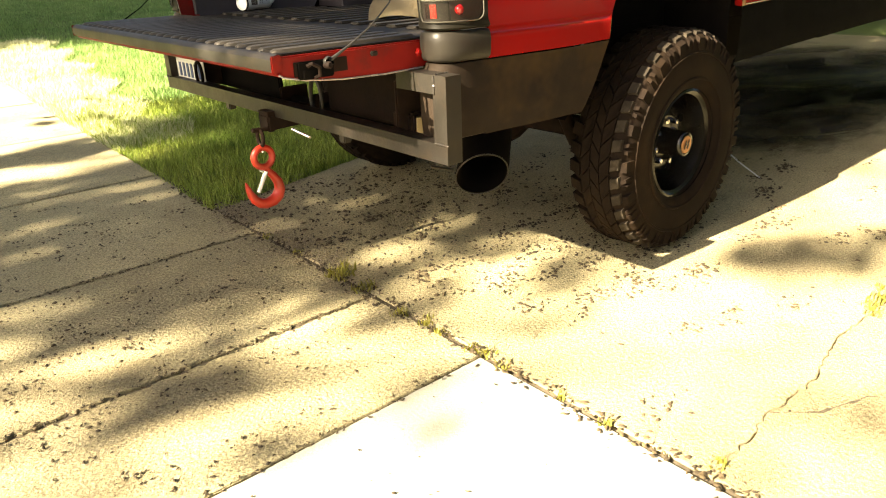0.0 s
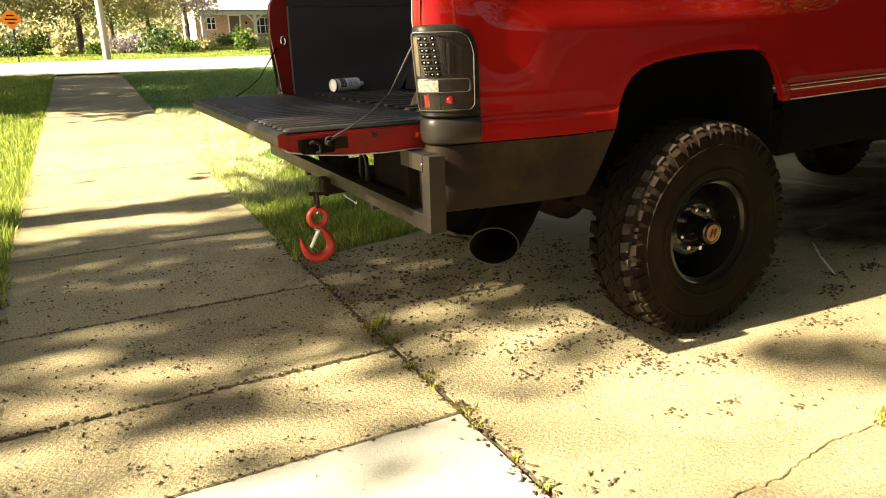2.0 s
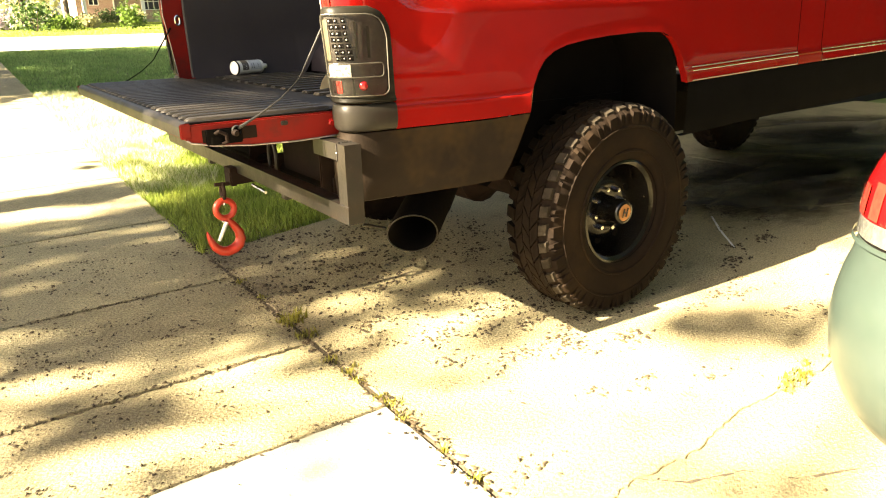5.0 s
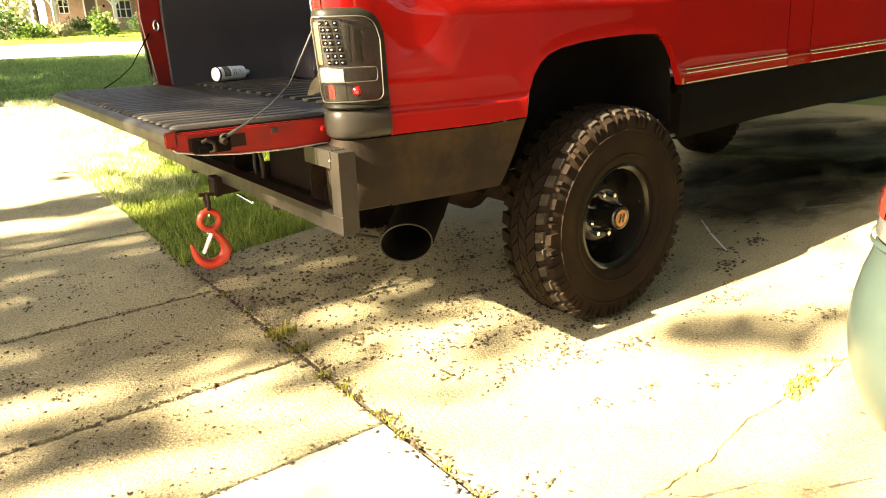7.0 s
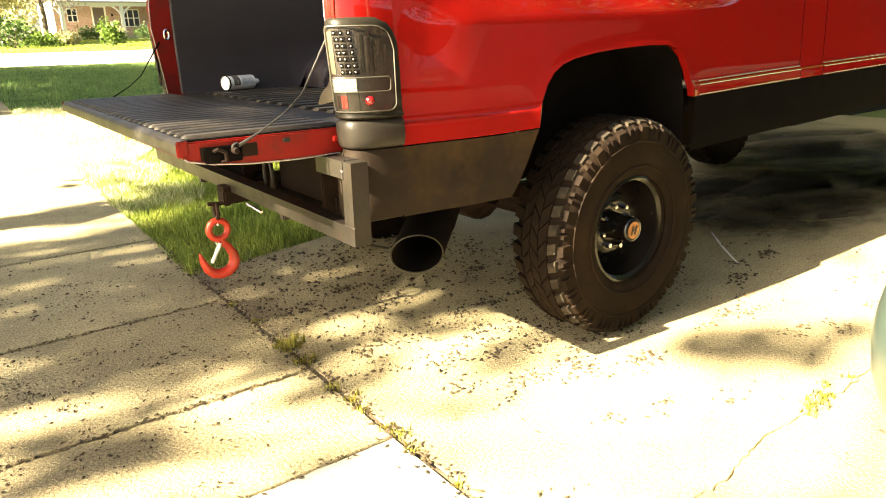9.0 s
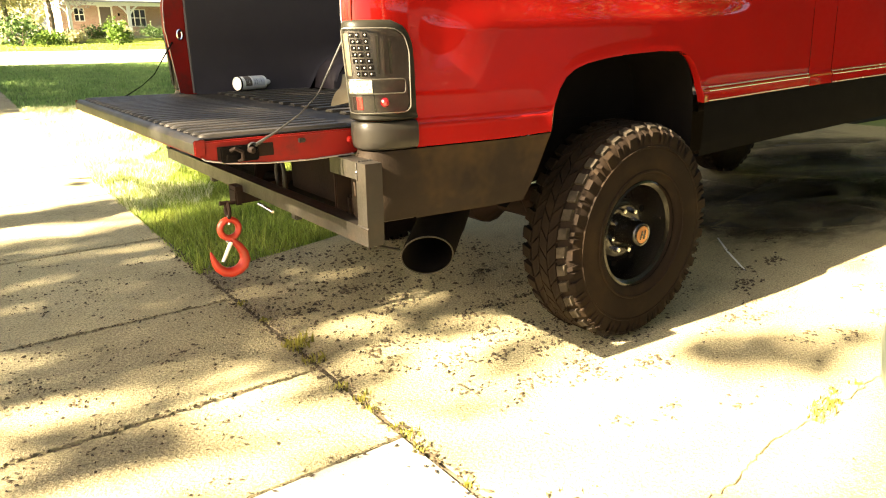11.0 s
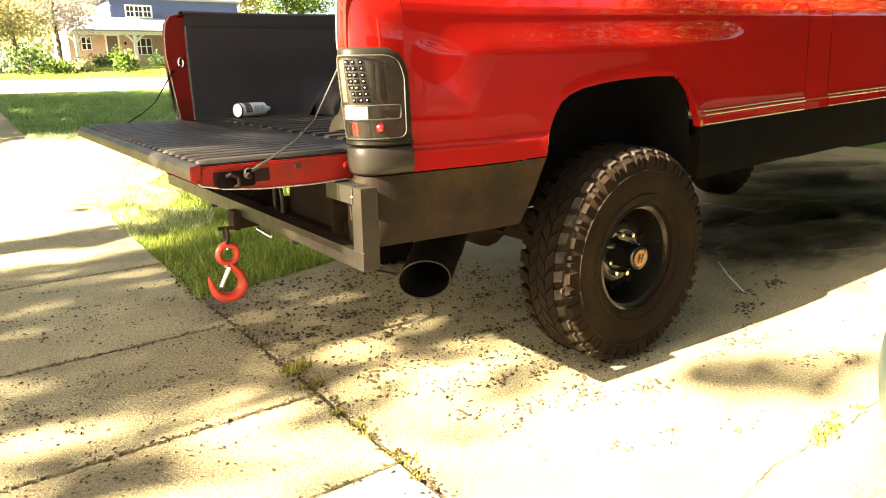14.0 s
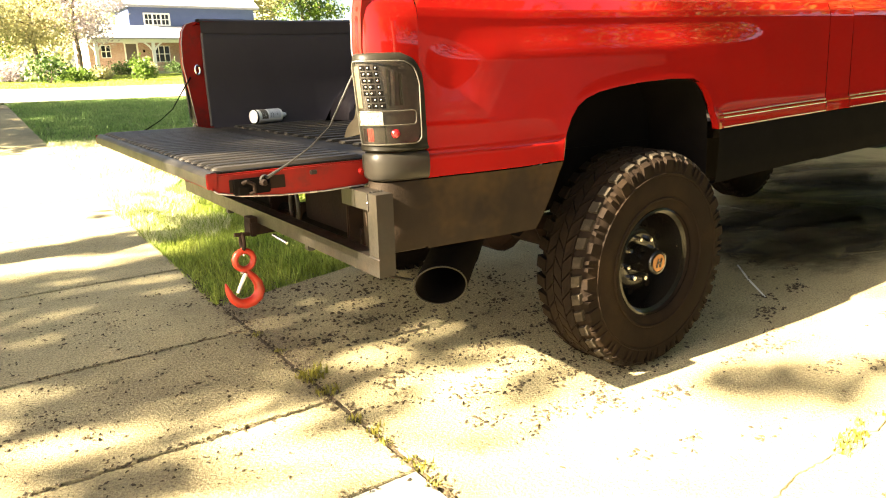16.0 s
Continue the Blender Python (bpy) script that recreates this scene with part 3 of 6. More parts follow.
    apron = tagged(new("driveway_apron"), "pale concrete driveway apron running to the street", "driveway", kind="structure")
    for y0, y1 in ((-7, -2.6), (-2.6, 0.6), (0.6, 1.9)):
        ob = obj_of("slab", slab([(-5.2, y0 + 0.006), (lerp(left_edge, y0) - 0.05, y0 + 0.006), (lerp(left_edge, y1) - 0.05, y1 - 0.006), (-5.2, y1 - 0.006)], -0.12, -0.004, 0.006), "concrete")
        ob.parent = apron
    # packed dirt in the joints
    bm = bmesh.new()
    tagged(obj_of("dirt_strip", slab([(lerp(left_edge, -7) - 0.054, -7), (lerp(left_edge, -7) + 0.013, -7), (lerp(left_edge, 0) + 0.013, 0), (lerp(left_edge, 2.3) + 0.013, 2.3), (lerp(left_edge, 2.3) - 0.07, 2.3), (lerp(left_edge, 0) - 0.054, 0)], -0.12, -0.002), "dirt", False), "gritty strip of dirt along the sidewalk", "dirt", kind="structure")
    slab([(-1.4, -7), (0.03, -7), (0.03, 2.8), (-1.4, 2.8)], -0.11, -0.010, bm=bm)
    slab([(-0.02, -3.7), (4.2, -3.7), (4.2, 1.8), (-0.02, 1.8)], -0.10, -0.014, bm=bm)
    tagged(obj_of("joint_filling", bm, "joint", False), "dark packed dirt between the concrete slabs", "dirt", kind="structure")
    # street along the houses, with its kerb, and the crossing street beyond
    tagged(obj_of("street", slab([(-13.5, -60), (-5.22, -60), (-5.22, 20), (-13.5, 20)], -0.2, -0.02), "asphalt"), "pale worn street along the parkway", "road", kind="structure")
    for v in bpy.data.objects["street"].data.vertices:
        v.co.z -= 0.06
    kb = grid([[(-5.24, y, land(y) - 0.2), (-5.24, y, land(y) + 0.03), (-5.08, y, land(y) + 0.035), (-5.08, y, land(y) - 0.2)] for y in [1.95 + 0.6 * k for k in range(30)]])
    tagged(obj_of("kerb", kb, "newcrete"), "plain concrete kerb beside the grass strip", "kerb", kind="structure")
    cs = grid([[(x, y, land(y) + 0.012) for x in (-90, -20, 0, 20, 90)] for y in [20 + 0.5 * k for k in range(21)]])
    if sum((f.normal_update() or f.normal.z) for f in cs.faces) < 0:
        bmesh.ops.reverse_faces(cs, faces=cs.faces)
    tagged(obj_of("cross_street", cs, "asphalt"), "sun-bleached crossing street beyond the lawn", "road", kind="structure")


pavement()


# ---- pickup truck ----
MID = 1.024                                   # the truck's middle line, in y
PROFILE = [(0.55, 0.06), (0.63, 0.011), (0.66, 0.005), (0.70, 0.0), (0.85, 0.0), (0.898, -0.001), (0.903, 0.0), (0.909, 0.0055), (0.917, 0.006), (0.923, 0.009), (0.945, 0.0098), (1.05, 0.0145), (1.15, 0.0195), (1.25, 0.024),
           (1.285, 0.0265), (1.31, 0.032), (1.34, 0.046), (1.365, 0.063), (1.378, 0.085)]
ARCH = [(0.537, 0.628), (0.60, 0.745), (0.648, 0.842), (0.668, 0.924), (0.690, 0.972), (0.72, 1.008), (0.762, 1.032), (0.82, 1.048), (0.92, 1.060), (1.037, 1.067), (1.2, 1.070), (1.33, 1.064),
        (1.385, 1.045), (1.425, 1.010), (1.46, 0.955), (1.482, 0.885), (1.492, 0.80), (1.497, 0.64)]


def rise(x):
    return 0.028 * max(0.0, x - 0.5)


def arch(x):
    return lerp(ARCH, x) if ARCH[0][0] <= x <= ARCH[-1][0] else 0.0


def ease(t):
    t = min(1.0, max(0.0, t))
    return t * t * (3 - 2 * t)


def skin(x, z, flare=True):
    """How far out (y, before mirroring) the side lies."""
    y = 0.10 + lerp(PROFILE, z)
    y -= ease((2.2 - x) / 0.75) * ease((x - 0.131) / 0.3) * ease((1.278 - z) / 0.115) * 0.017
    if flare and 0.5 < x < 1.62:
        d = min(math.hypot(x - a, z - b) for a, b in ARCH_FINE)
        y -= 0.0045 * math.exp(-((d / 0.025) ** 2)) + 0.002 * math.exp(-((d / 0.06) ** 2))
    return y


ARCH_FINE = [(a + (c - a) * t / 6, b + (d - b) * t / 6) for (a, b), (c, d) in zip(ARCH, ARCH[1:]) for t in range(6)]


def side(bm, far):
    if far:
        for v in bm.verts:
            v.co.y = 2 * MID - v.co.y
        bmesh.ops.reverse_faces(bm, faces=bm.faces)
    return bm


def side_panel(x0, x1, low, high, step=0.02, k=24, top=()):
    n = max(2, round((x1 - x0) / step))
    xs = sorted({round(x0 + (x1 - x0) * i / n, 4) for i in range(n + 1)} | {a for a, _ in ARCH if x0 < a < x1})
    a, b = min(low(x) for x in xs), max(high(x) for x in xs)
    levels = sorted({round(a + (b - a) * j / k, 4) for j in range(k + 1)} | {z for z, _ in PROFILE if a < z < b})
    rows = []
    for x in xs:
        lo, hi = low(x), high(x)
        r = [(x, skin(x, z), z + rise(x)) for z in (min(hi, max(lo, q)) for q in levels)]
        y1 = r[-1][1]
        r = [(x, r[0][1] + 0.03, r[0][2] + 0.002), (x, r[0][1] + 0.008, r[0][2] - 0.001)] + r
        rows.append(r + [(x, y1 + a, hi + b + rise(x)) for a, b in top])
    bm = grid(rows)
    bmesh.ops.recalc_face_normals(bm, faces=bm.faces)
    return bm


def lean(z):
    """How far the rear face draws in towards the bottom."""
    return min(0.034, 0.11 * max(0.0, 1.19 - z)) if z > 0.8 else 0.012


CORNER = [(-0.045, 0.197), (-0.045, 0.178), (-0.042, 0.158), (-0.034, 0.139), (-0.02, 0.124), (0.0, 0.1135), (0.03, 0.1065), (0.07, 0.1025), (0.105, 0.1005), (0.131, 0.10)]


def rounded(d, r):
    """How far a rounded corner of radius r has dropped, d past its start."""
    return r - math.sqrt(max(0.0, r * r - max(0.0, min(d, r * 0.98)) ** 2))


def corner_band(levels, droop=0.0):
    """The rounded rear corner between levels of (z, swelling)."""
    rows = []
    edge = CORNER[:-1] + [(0.112, 0.1003), (0.118, 0.1002), (0.123, 0.1001), (0.127, 0.1)] + CORNER[-1:]
    for z, s in levels:
        off = lerp(PROFILE, z) if z > 0.93 or z < 0.7 else 0.0
        row = []
        for k, (x, y) in enumerate(edge):
            a = edge[min(k + 1, len(edge) - 1)]
            b = edge[max(k - 1, 0)]
            d = Vector((a[0] - b[0], a[1] - b[1])).normalized()
            nrm = Vector((d.y, -d.x))
            nrm = nrm if nrm.dot(Vector((-1, -1))) > 0 else -nrm
            row.append((x + nrm.x * s + off * 0.6 * max(0, 1 - k / 6) + lean(z) * max(0, 1 - k / 7), y + nrm.y * s + off * min(1, k / 4), z))
        if droop and z > 1.1:
            row = [(x, y, z - rounded(edge[k][0] - 0.131 + droop, droop)) for k, (x, y, _) in enumerate(row)]
        row = [(row[0][0] + 0.05, row[0][1], z)] + row
        rows.append(row)
    bm = grid(rows)
    bmesh.ops.recalc_face_normals(bm, faces=bm.faces)
    return bm


def band_point(z, t, s=0.0):
    """A place on the rear corner: t from 0 (inner rear edge) to 1 (side)."""
    q = t * (len(CORNER) - 1)
    i = min(int(q), len(CORNER) - 2)
    (x0, y0), (x1, y1) = CORNER[i], CORNER[i + 1]
    d = Vector((x1 - x0, y1 - y0)).normalized()
    n = Vector((d.y, -d.x))
    n = n if n.dot(Vector((-1, -1))) > 0 else -n
    off = lerp(PROFILE, z) if z > 0.93 else 0.0
    return Vector((x0 + (x1 - x0) * (q - i) + n.x * s + off * 0.3 + lean(z) * max(0, 1 - q / 7), y0 + (y1 - y0) * (q - i) + n.y * s + off * min(1, q / 4), z)), n


truck = thing("pickup_truck", (1.13, MID, 0.0), "lifted red pickup truck with black lower body and open tailgate", "pickup truck")


def tail_light(far):
    shell = side(corner_band([(0.924, 0.004), (0.93, 0.012), (0.945, 0.014), (1.06, 0.013), (1.17, 0.011), (1.183, 0.008), (1.19, 0.0), (1.191, -0.006)], 0.066), far)
    house = part("tail_light", shell, "bezel", truck, "smoked tail light with rows of clear light beads")

    def drop(t, z):
        x = lerp([(k / 9, p[0]) for k, p in enumerate(CORNER)], t)
        return z - rounded(x - 0.05, 0.056) * ease((z - 1.06) / 0.08)

    def patch(t0, t1, z0, z1, s, n=8, k=8, round_=0.0):
        rows = []
        for i in range(n + 1):
            z = z0 + (z1 - z0) * i / n
            e = min(i, n - i) / n
            cut = round_ * max(0.0, 1 - e * 4) ** 2
            row = [(t0 + cut + (t1 - t0 - 2 * cut) * j / k) for j in range(k + 1)]
            rows.append([tuple(band_point(drop(q, z), q, s)[0]) for q in row])
        b = grid(rows)
        b.normal_update()
        if sum(f.normal.x + f.normal.y for f in b.faces) > 0:
            bmesh.ops.reverse_faces(b, faces=b.faces)
        return side(b, far)

    def loop(t0, t1, z0, z1, rt, rz, s, r, name, mat, label=""):
        """A bright rounded frame on the lamp's face."""
        pts = []
        for ct, cz, a0 in ((t1 - rt, z1 - rz, 0), (t0 + rt, z1 - rz, 90), (t0 + rt, z0 + rz, 180), (t1 - rt, z0 + rz, 270)):
            for k in range(6):
                a = radians(a0 + 18 * k)
                t, z = ct + rt * math.cos(a), cz + rz * math.sin(a)
                pts.append((t, z))
        full = []
        for (ta, za), (tb, zb) in zip(pts, pts[1:] + pts[:1]):
            n = 1 + int(abs(tb - ta) / 0.06)
            full += [(ta + (tb - ta) * k / n, za + (zb - za) * k / n) for k in range(n)]
        line = [band_point(drop(t, z), t, s)[0] for t, z in full + full[:1]]
        part(name, side(tube(line, r, 6, ends=False), far), mat, house, label)

    part("housing", patch(0.15, 0.905, 0.948, 1.166, 0.0155, round_=0.05), "housing", house, "dark reflector housing")
    loop(0.16, 0.895, 0.946, 1.168, 0.07, 0.02, 0.0205, 0.0019, "chrome_ring", "ring", "bright frame round the lens")
    loop(0.20, 0.85, 0.998, 1.036, 0.03, 0.009, 0.0195, 0.0015, "divider", "ring", "pale frame of the middle section")
    for r in range(7):
        for c in range(3):
            q, z = 0.325 + 0.085 * c + 0.014 * (6 - r) * 0.6, 1.050 + 0.0168 * r
            p, n = band_point(z, q, 0.0185)
            cell = part("led_cell", patch(q - 0.030, q + 0.030, z - 0.0062, z + 0.0062, 0.0172, 1, 1), "black", house)
            b = lathe([(0.0023, -0.002), (0.0023, 0.001), (0.0019, 0.002), (0.0011, 0.0025), (0.0, 0.0027)], p, (n.x, n.y, 0), 8)
            part("light_bead", side(b, far), "ledwhite", cell)
    for k in range(6):
        q = 0.60 + 0.037 * k
        part("facet", patch(q, q + 0.024, 1.05, 1.148 - 0.004 * k, 0.0166 + 0.0012 * (k % 2), 4, 1), "housing" if k % 3 else "bezel", house, "brown-grey reflector facet")
    part("reverse_lens", patch(0.205, 0.54, 1.0, 1.034, 0.0188, 3, 5), "blotch", house, "speckled white reversing lens")
    part("amber_patch", patch(0.18, 0.272, 1.045, 1.155, 0.0168, 4, 3), "tan", house, "tan reflector strip")
    p, n = band_point(0.974, 0.66, 0.018)
    part("red_bulb", side(lathe([(0.013, -0.002), (0.013, 0.003), (0.009, 0.008), (0.0, 0.010)], p, (n.x, n.y, 0), 16), far), "redlens", house, "round red bulb lens")
    part("red_patch", patch(0.225, 0.31, 0.955, 0.99, 0.0172, 3, 2), "rust", house)
    part("red_patch", patch(0.32, 0.40, 0.955, 0.989, 0.0172, 3, 2), "redlens", house)
    ln = part("clear_lens", patch(0.15, 0.905, 0.944, 1.169, 0.0235, round_=0.05), "lens", house, "clear outer lens")
    ln.visible_shadow = False


def hump_top(x):
    """How high the hump over the rear wheel stands in the bed."""
    return 0.904 + 0.215 * max(0.0, 1 - ((x - 1.15) / 0.5) ** 2) ** 0.35


def bed():
    for far in (False, True):
        red_low = lambda x: max(0.842 + (0.02 if x > 1.2 else 0), arch(x))
        top = [(0.012, 0.006), (0.028, 0.008), (0.042, 0.004), (0.045, -0.02)]
        part("bed_side", side(side_panel(0.131, 2.347, red_low, lambda x: 1.378, k=56, top=top), far), "red", truck, "glossy red bed side with wheel arch")
        # thin pale tubes stand in for the glints along the body creases
        for z, dy in ((0.9035, 0.0), (0.918, 0.0085), (0.8655, 0.0)):
            line = [(x, skin(x, z, False) - 0.0008, z + rise(x)) for x in [1.53 + 0.0817 * k for k in range(11)]]
            part("crease_line", side(tube(line, 0.0022, 6), far), "paleline", truck, "pale strip added as a highlight along the pressed body line")
        part("rear_cladding", side(side_panel(0.131, 0.647, lambda x: max(0.63, arch(x)), lambda x: 0.838, k=10), far), "clad", truck, "black textured lower body, dusty brown below")
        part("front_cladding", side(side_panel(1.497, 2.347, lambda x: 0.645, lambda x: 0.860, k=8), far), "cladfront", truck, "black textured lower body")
        part("rear_corner", side(corner_band([(1.12, 0.0), (1.19, 0.0), (1.22, 0.0), (1.27, 0.0), (1.305, -0.002), (1.34, -0.006), (1.365, -0.014), (1.38, -0.03), (1.386, -0.055)]), far), "red", truck, "rounded red bed corner above the light")
        part("corner_cap", side(corner_band([(0.922, -0.004), (0.919, 0.006), (0.912, 0.011), (0.895, 0.014), (0.87, 0.014), (0.852, 0.011), (0.844, 0.004), (0.842, -0.004)]), far), "cap", truck, "scuffed grey corner cap below the light")
        part("corner_step", side(corner_band([(0.842, -0.012), (0.838, -0.001), (0.832, 0.0), (0.80, 0.0), (0.74, 0.0), (0.70, 0.0), (0.66, 0.0), (0.635, -0.001), (0.63, -0.012)]), far), "clad", truck, "lower rear corner of the body")
        tail_light(far)
        # inner wall of the bed with its liner
        b = grid([[(x, y, z + rise(x)) for y, z in ((0.225, 1.375), (0.232, 1.36), (0.245, 1.30), (0.25, 1.13), (0.25, hump_top(x) + 0.026), (0.262, hump_top(x)))] for x in [0.04 + 0.048 * k for k in range(49)]])
        bmesh.ops.recalc_face_normals(b, faces=b.faces)
        part("bed_wall_liner", side(b, far), "liner", truck, "black plastic liner on the bed wall")
        b = grid([[(x, y, z + rise(x)) for y, z in ((0.170, 1.380), (0.168, 1.392), (0.178, 1.400), (0.225, 1.400), (0.238, 1.392), (0.241, 1.335))] for x in [0.03 + 0.0768 * k for k in range(31)]])
        bmesh.ops.recalc_face_normals(b, faces=b.faces)
        part("rail_cap", side(b, far), "liner", truck, "black rail cap")
        # pillar face between liner and outer corner
        b = bmesh.new()
        pil = [(0.012, 0.835), (-0.008, 1.0), (-0.033, 1.2), (-0.03, 1.29), (-0.02, 1.345), (0.0, 1.376), (0.03, 1.386), (0.085, 1.386), (0.085, 0.835)]
        vs = [b.verts.new((x - (0.022 if far and x < 0.05 else 0), 0.206, z)) for x, z in pil]
        b.faces.new(vs)
        ext = bmesh.ops.extrude_face_region(b, geom=b.faces[:])
        bmesh.ops.translate(b, vec=(0, -0.05, 0), verts=[g for g in ext["geom"] if isinstance(g, bmesh.types.BMVert)])
        bmesh.ops.recalc_face_normals(b, faces=b.faces)
        part("rear_pillar", side(b, far), "gatered", truck, "red jamb at the end of the bed wall")
        edge = [(x - (0.024 if far else 0.002), 0.2055, z) for x, z in pil[:7]]
        part("jamb_edge", side(tube(edge, 0.0022, 6), far), "paleline", truck, "chipped pale edge of the jamb")
        part("liner_edge", side(tube([(0.044, 0.228, 0.91), (0.040, 0.229, 1.2), (0.044, 0.224, 1.33), (0.062, 0.213, 1.385)], 0.012, 8), far), "liner", truck)
        # the hump over the rear wheel
        hump = []
        for k in range(21):
            x = 1.15 - 0.5 * math.cos(math.pi * k / 20)
            h = hump_top(x) - 0.904
            hump.append([(x, y, 0.904 + h * e + rise(x)) for y, e in ((0.249, 1.0), (0.36, 1.0), (0.405, 0.97), (0.435, 0.86), (0.452, 0.6), (0.458, 0.0))])
        b = grid(hump)
        bmesh.ops.recalc_face_normals(b, faces=b.faces)
        part("wheel_housing", side(b, far), "liner", truck, "lined hump over the wheel")
        # arch liner and inner wall
        rows = [[(x, y, z + rise(x) + 0.004) for y in (0.125, 0.25, 0.36, 0.455)] for x, z in [(0.50, 0.60)] + ARCH + [(1.50, 0.60)]]
        b = grid(rows)
        bmesh.ops.recalc_face_normals(b, faces=b.faces)
        part("arch_liner", side(b, far), "black", truck, "sooty wheel arch lining")
        part("frame_rail", side(box((2.8, 0.66, 0.79), (5.0, 0.07, 0.13), 0.008), far), "black", truck, "black chassis rail")
        part("inner_wall", side(box((1.17, 0.425, 0.955), (0.82, 0.02, 0.25), bm=box((1.37, 0.425, 0.72), (1.94, 0.02, 0.218))), far), "black", truck)
        part("leaf_spring", side(tube([(0.42, 0.50, 0.64), (0.62, 0.50, 0.585), (0.9, 0.50, 0.535), (1.13, 0.50, 0.515), (1.4, 0.50, 0.54), (1.7, 0.50, 0.61), (1.9, 0.50, 0.68)], [0.012, 0.018, 0.026, 0.034, 0.026, 0.018, 0.012], 6, square=True), far), "rust", truck, "rusty leaf spring")
        part("shock_absorber", side(tube([(1.0, 0.47, 0.38), (0.9, 0.52, 0.62), (0.82, 0.56, 0.80)], 0.028, 10), far), "rust", truck)
    fl = [(-0.03, 0.214), (0.60, 0.214), (0.60, 0.462), (1.66, 0.462), (1.66, 0.214), (2.34, 0.214)]
    part("bed_floor", slab(fl + [(x, 2 * MID - y) for x, y in reversed(fl)], 0.833, 0.903), "dusty", truck, "dusty ribbed bed floor", smooth=False)
    for k in range(15):
        y = 0.32 + 0.1005 * k
        inner = 0.49 < y < 1.56
        part("floor_rib", box((1.22 if inner else 0.35, y, 0.906), (2.2 if inner else 0.46, 0.05, 0.013), 0.005), "ribtop", truck)
    part("front_bed_wall", box((2.325, MID, 1.17), (0.03, 1.66, 0.52), 0.006), "liner", truck)
    part("bed_underside", box((1.2, MID, 0.822), (2.2, 1.15, 0.02)), "black", truck)


bed()


CABLE = [Vector((-0.316, 0.186, 0.880)), Vector((-0.253, 0.188, 0.910)), Vector((-0.185, 0.19, 0.949)), Vector((-0.124, 0.193, 0.998)), Vector((-0.085, 0.198, 1.058)), Vector((-0.03, 0.209, 1.14))]


def tailgate():
    prof = [(-0.452, 0.896), (-0.44, 0.899), (0.03, 0.899), (0.03, 0.838), (-0.02, 0.828), (-0.15, 0.825), (-0.28, 0.829), (-0.38, 0.839), (-0.44, 0.852), (-0.456, 0.862)]
    y0, y1 = 0.2, 1.848
    b = bmesh.new()
    lo = [b.verts.new((x, y0, z)) for x, z in prof]
    hi = [b.verts.new((x, y1, z)) for x, z in prof]
    b.faces.new(lo), b.faces.new(hi[::-1])
    for i in range(len(prof)):
        b.faces.new((lo[i], hi[i], hi[(i + 1) % len(prof)], lo[(i + 1) % len(prof)]))
    bmesh.ops.recalc_face_normals(b, faces=b.faces)
    bevelled(b, [e for e in b.edges if e.calc_face_angle(0) > 0.9], 0.004)
    gate = part("tailgate", b, "gatered", truck, "lowered red tailgate, dark ribbed inside facing up")
    rows = []
    for y in [y0 + 0.003 + (y1 - y0 - 0.006) * k / 30 for k in range(31)]:
        rows.append([(-0.436, y, 0.9035), (-0.446, y, 0.906), (-0.458, y, 0.902), (-0.465, y, 0.894), (-0.466, y, 0.876), (-0.462, y, 0.866), (-0.45, y, 0.864)])
    b = grid(rows)
    bmesh.ops.recalc_face_normals(b, faces=b.faces)
    for row in (rows[0], rows[-1]):
        b.faces.new([b.verts.new(p) for p in row] + [b.verts.new((-0.44, row[0][1], 0.866))])
    bmesh.ops.remove_doubles(b, verts=b.verts, dist=0.0002)
    bmesh.ops.recalc_face_normals(b, faces=b.faces)
    part("gate_cap", b, "gatecap", gate, "scuffed dark cap on the gate's edge")
    part("gate_liner", box((-0.215, MID, 0.9015), (0.45, 1.63, 0.006), 0.002), "groove", gate, "dusty black plastic gate liner")
    for k in range(26):
        y = 0.252 + 0.0618 * k
        b = grid([[(x, y + dy * w, 0.9042 + h * e) for dy, h in ((-0.018, 0), (-0.0145, 0.0075), (-0.006, 0.009), (0.006, 0.009), (0.0145, 0.0075), (0.018, 0))]
                  for x, w, e in ((-0.437, 0.35, 0), (-0.433, 0.62, 0.55), (-0.424, 0.86, 0.92), (-0.41, 1, 1), (-0.2, 1, 1), (-0.035, 1, 1), (-0.018, 0.9, 0.9), (-0.008, 0.5, 0))])
        bmesh.ops.recalc_face_normals(b, faces=b.faces)
        part("liner_rib", b, "ribtop", gate)
    for far in (False, True):
        # latch: a cupped plate with a claw, and the striker holes
        lt = part("latch", side(box((-0.352, 0.1965, 0.862), (0.10, 0.008, 0.042), 0.003), far), "black", gate, "greasy black latch on the gate's end")
        part("latch_claw", side(tube([(-0.378, 0.19, 0.872), (-0.37, 0.18, 0.878), (-0.352, 0.178, 0.868), (-0.35, 0.182, 0.848), (-0.362, 0.187, 0.843)], 0.005, 8), far), "rust", lt)
        part("latch_pin", side(lathe([(0.009, 0.0), (0.009, -0.018), (0.006, -0.022), (0, -0.022)], (-0.325, 0.193, 0.870), (0, 1, 0), 12), far), "rust", lt)
        part("latch_plate", side(box((-0.375, 0.192, 0.852), (0.03, 0.006, 0.022), 0.002), far), "black", lt)
        lip = [(-0.45, 0.1985, 0.859), (-0.44, 0.1985, 0.852), (-0.38, 0.1985, 0.839), (-0.28, 0.1985, 0.829), (-0.15, 0.1985, 0.825), (-0.02, 0.1985, 0.828)]
        part("gate_lip", side(tube(lip, 0.0024, 6), far), "paleline", gate, "chipped pale lower edge of the gate")
        part("gate_end", side(box((-0.4515, 0.2005, 0.8835), (0.029, 0.006, 0.040), 0.0025), far), "gatered", gate)
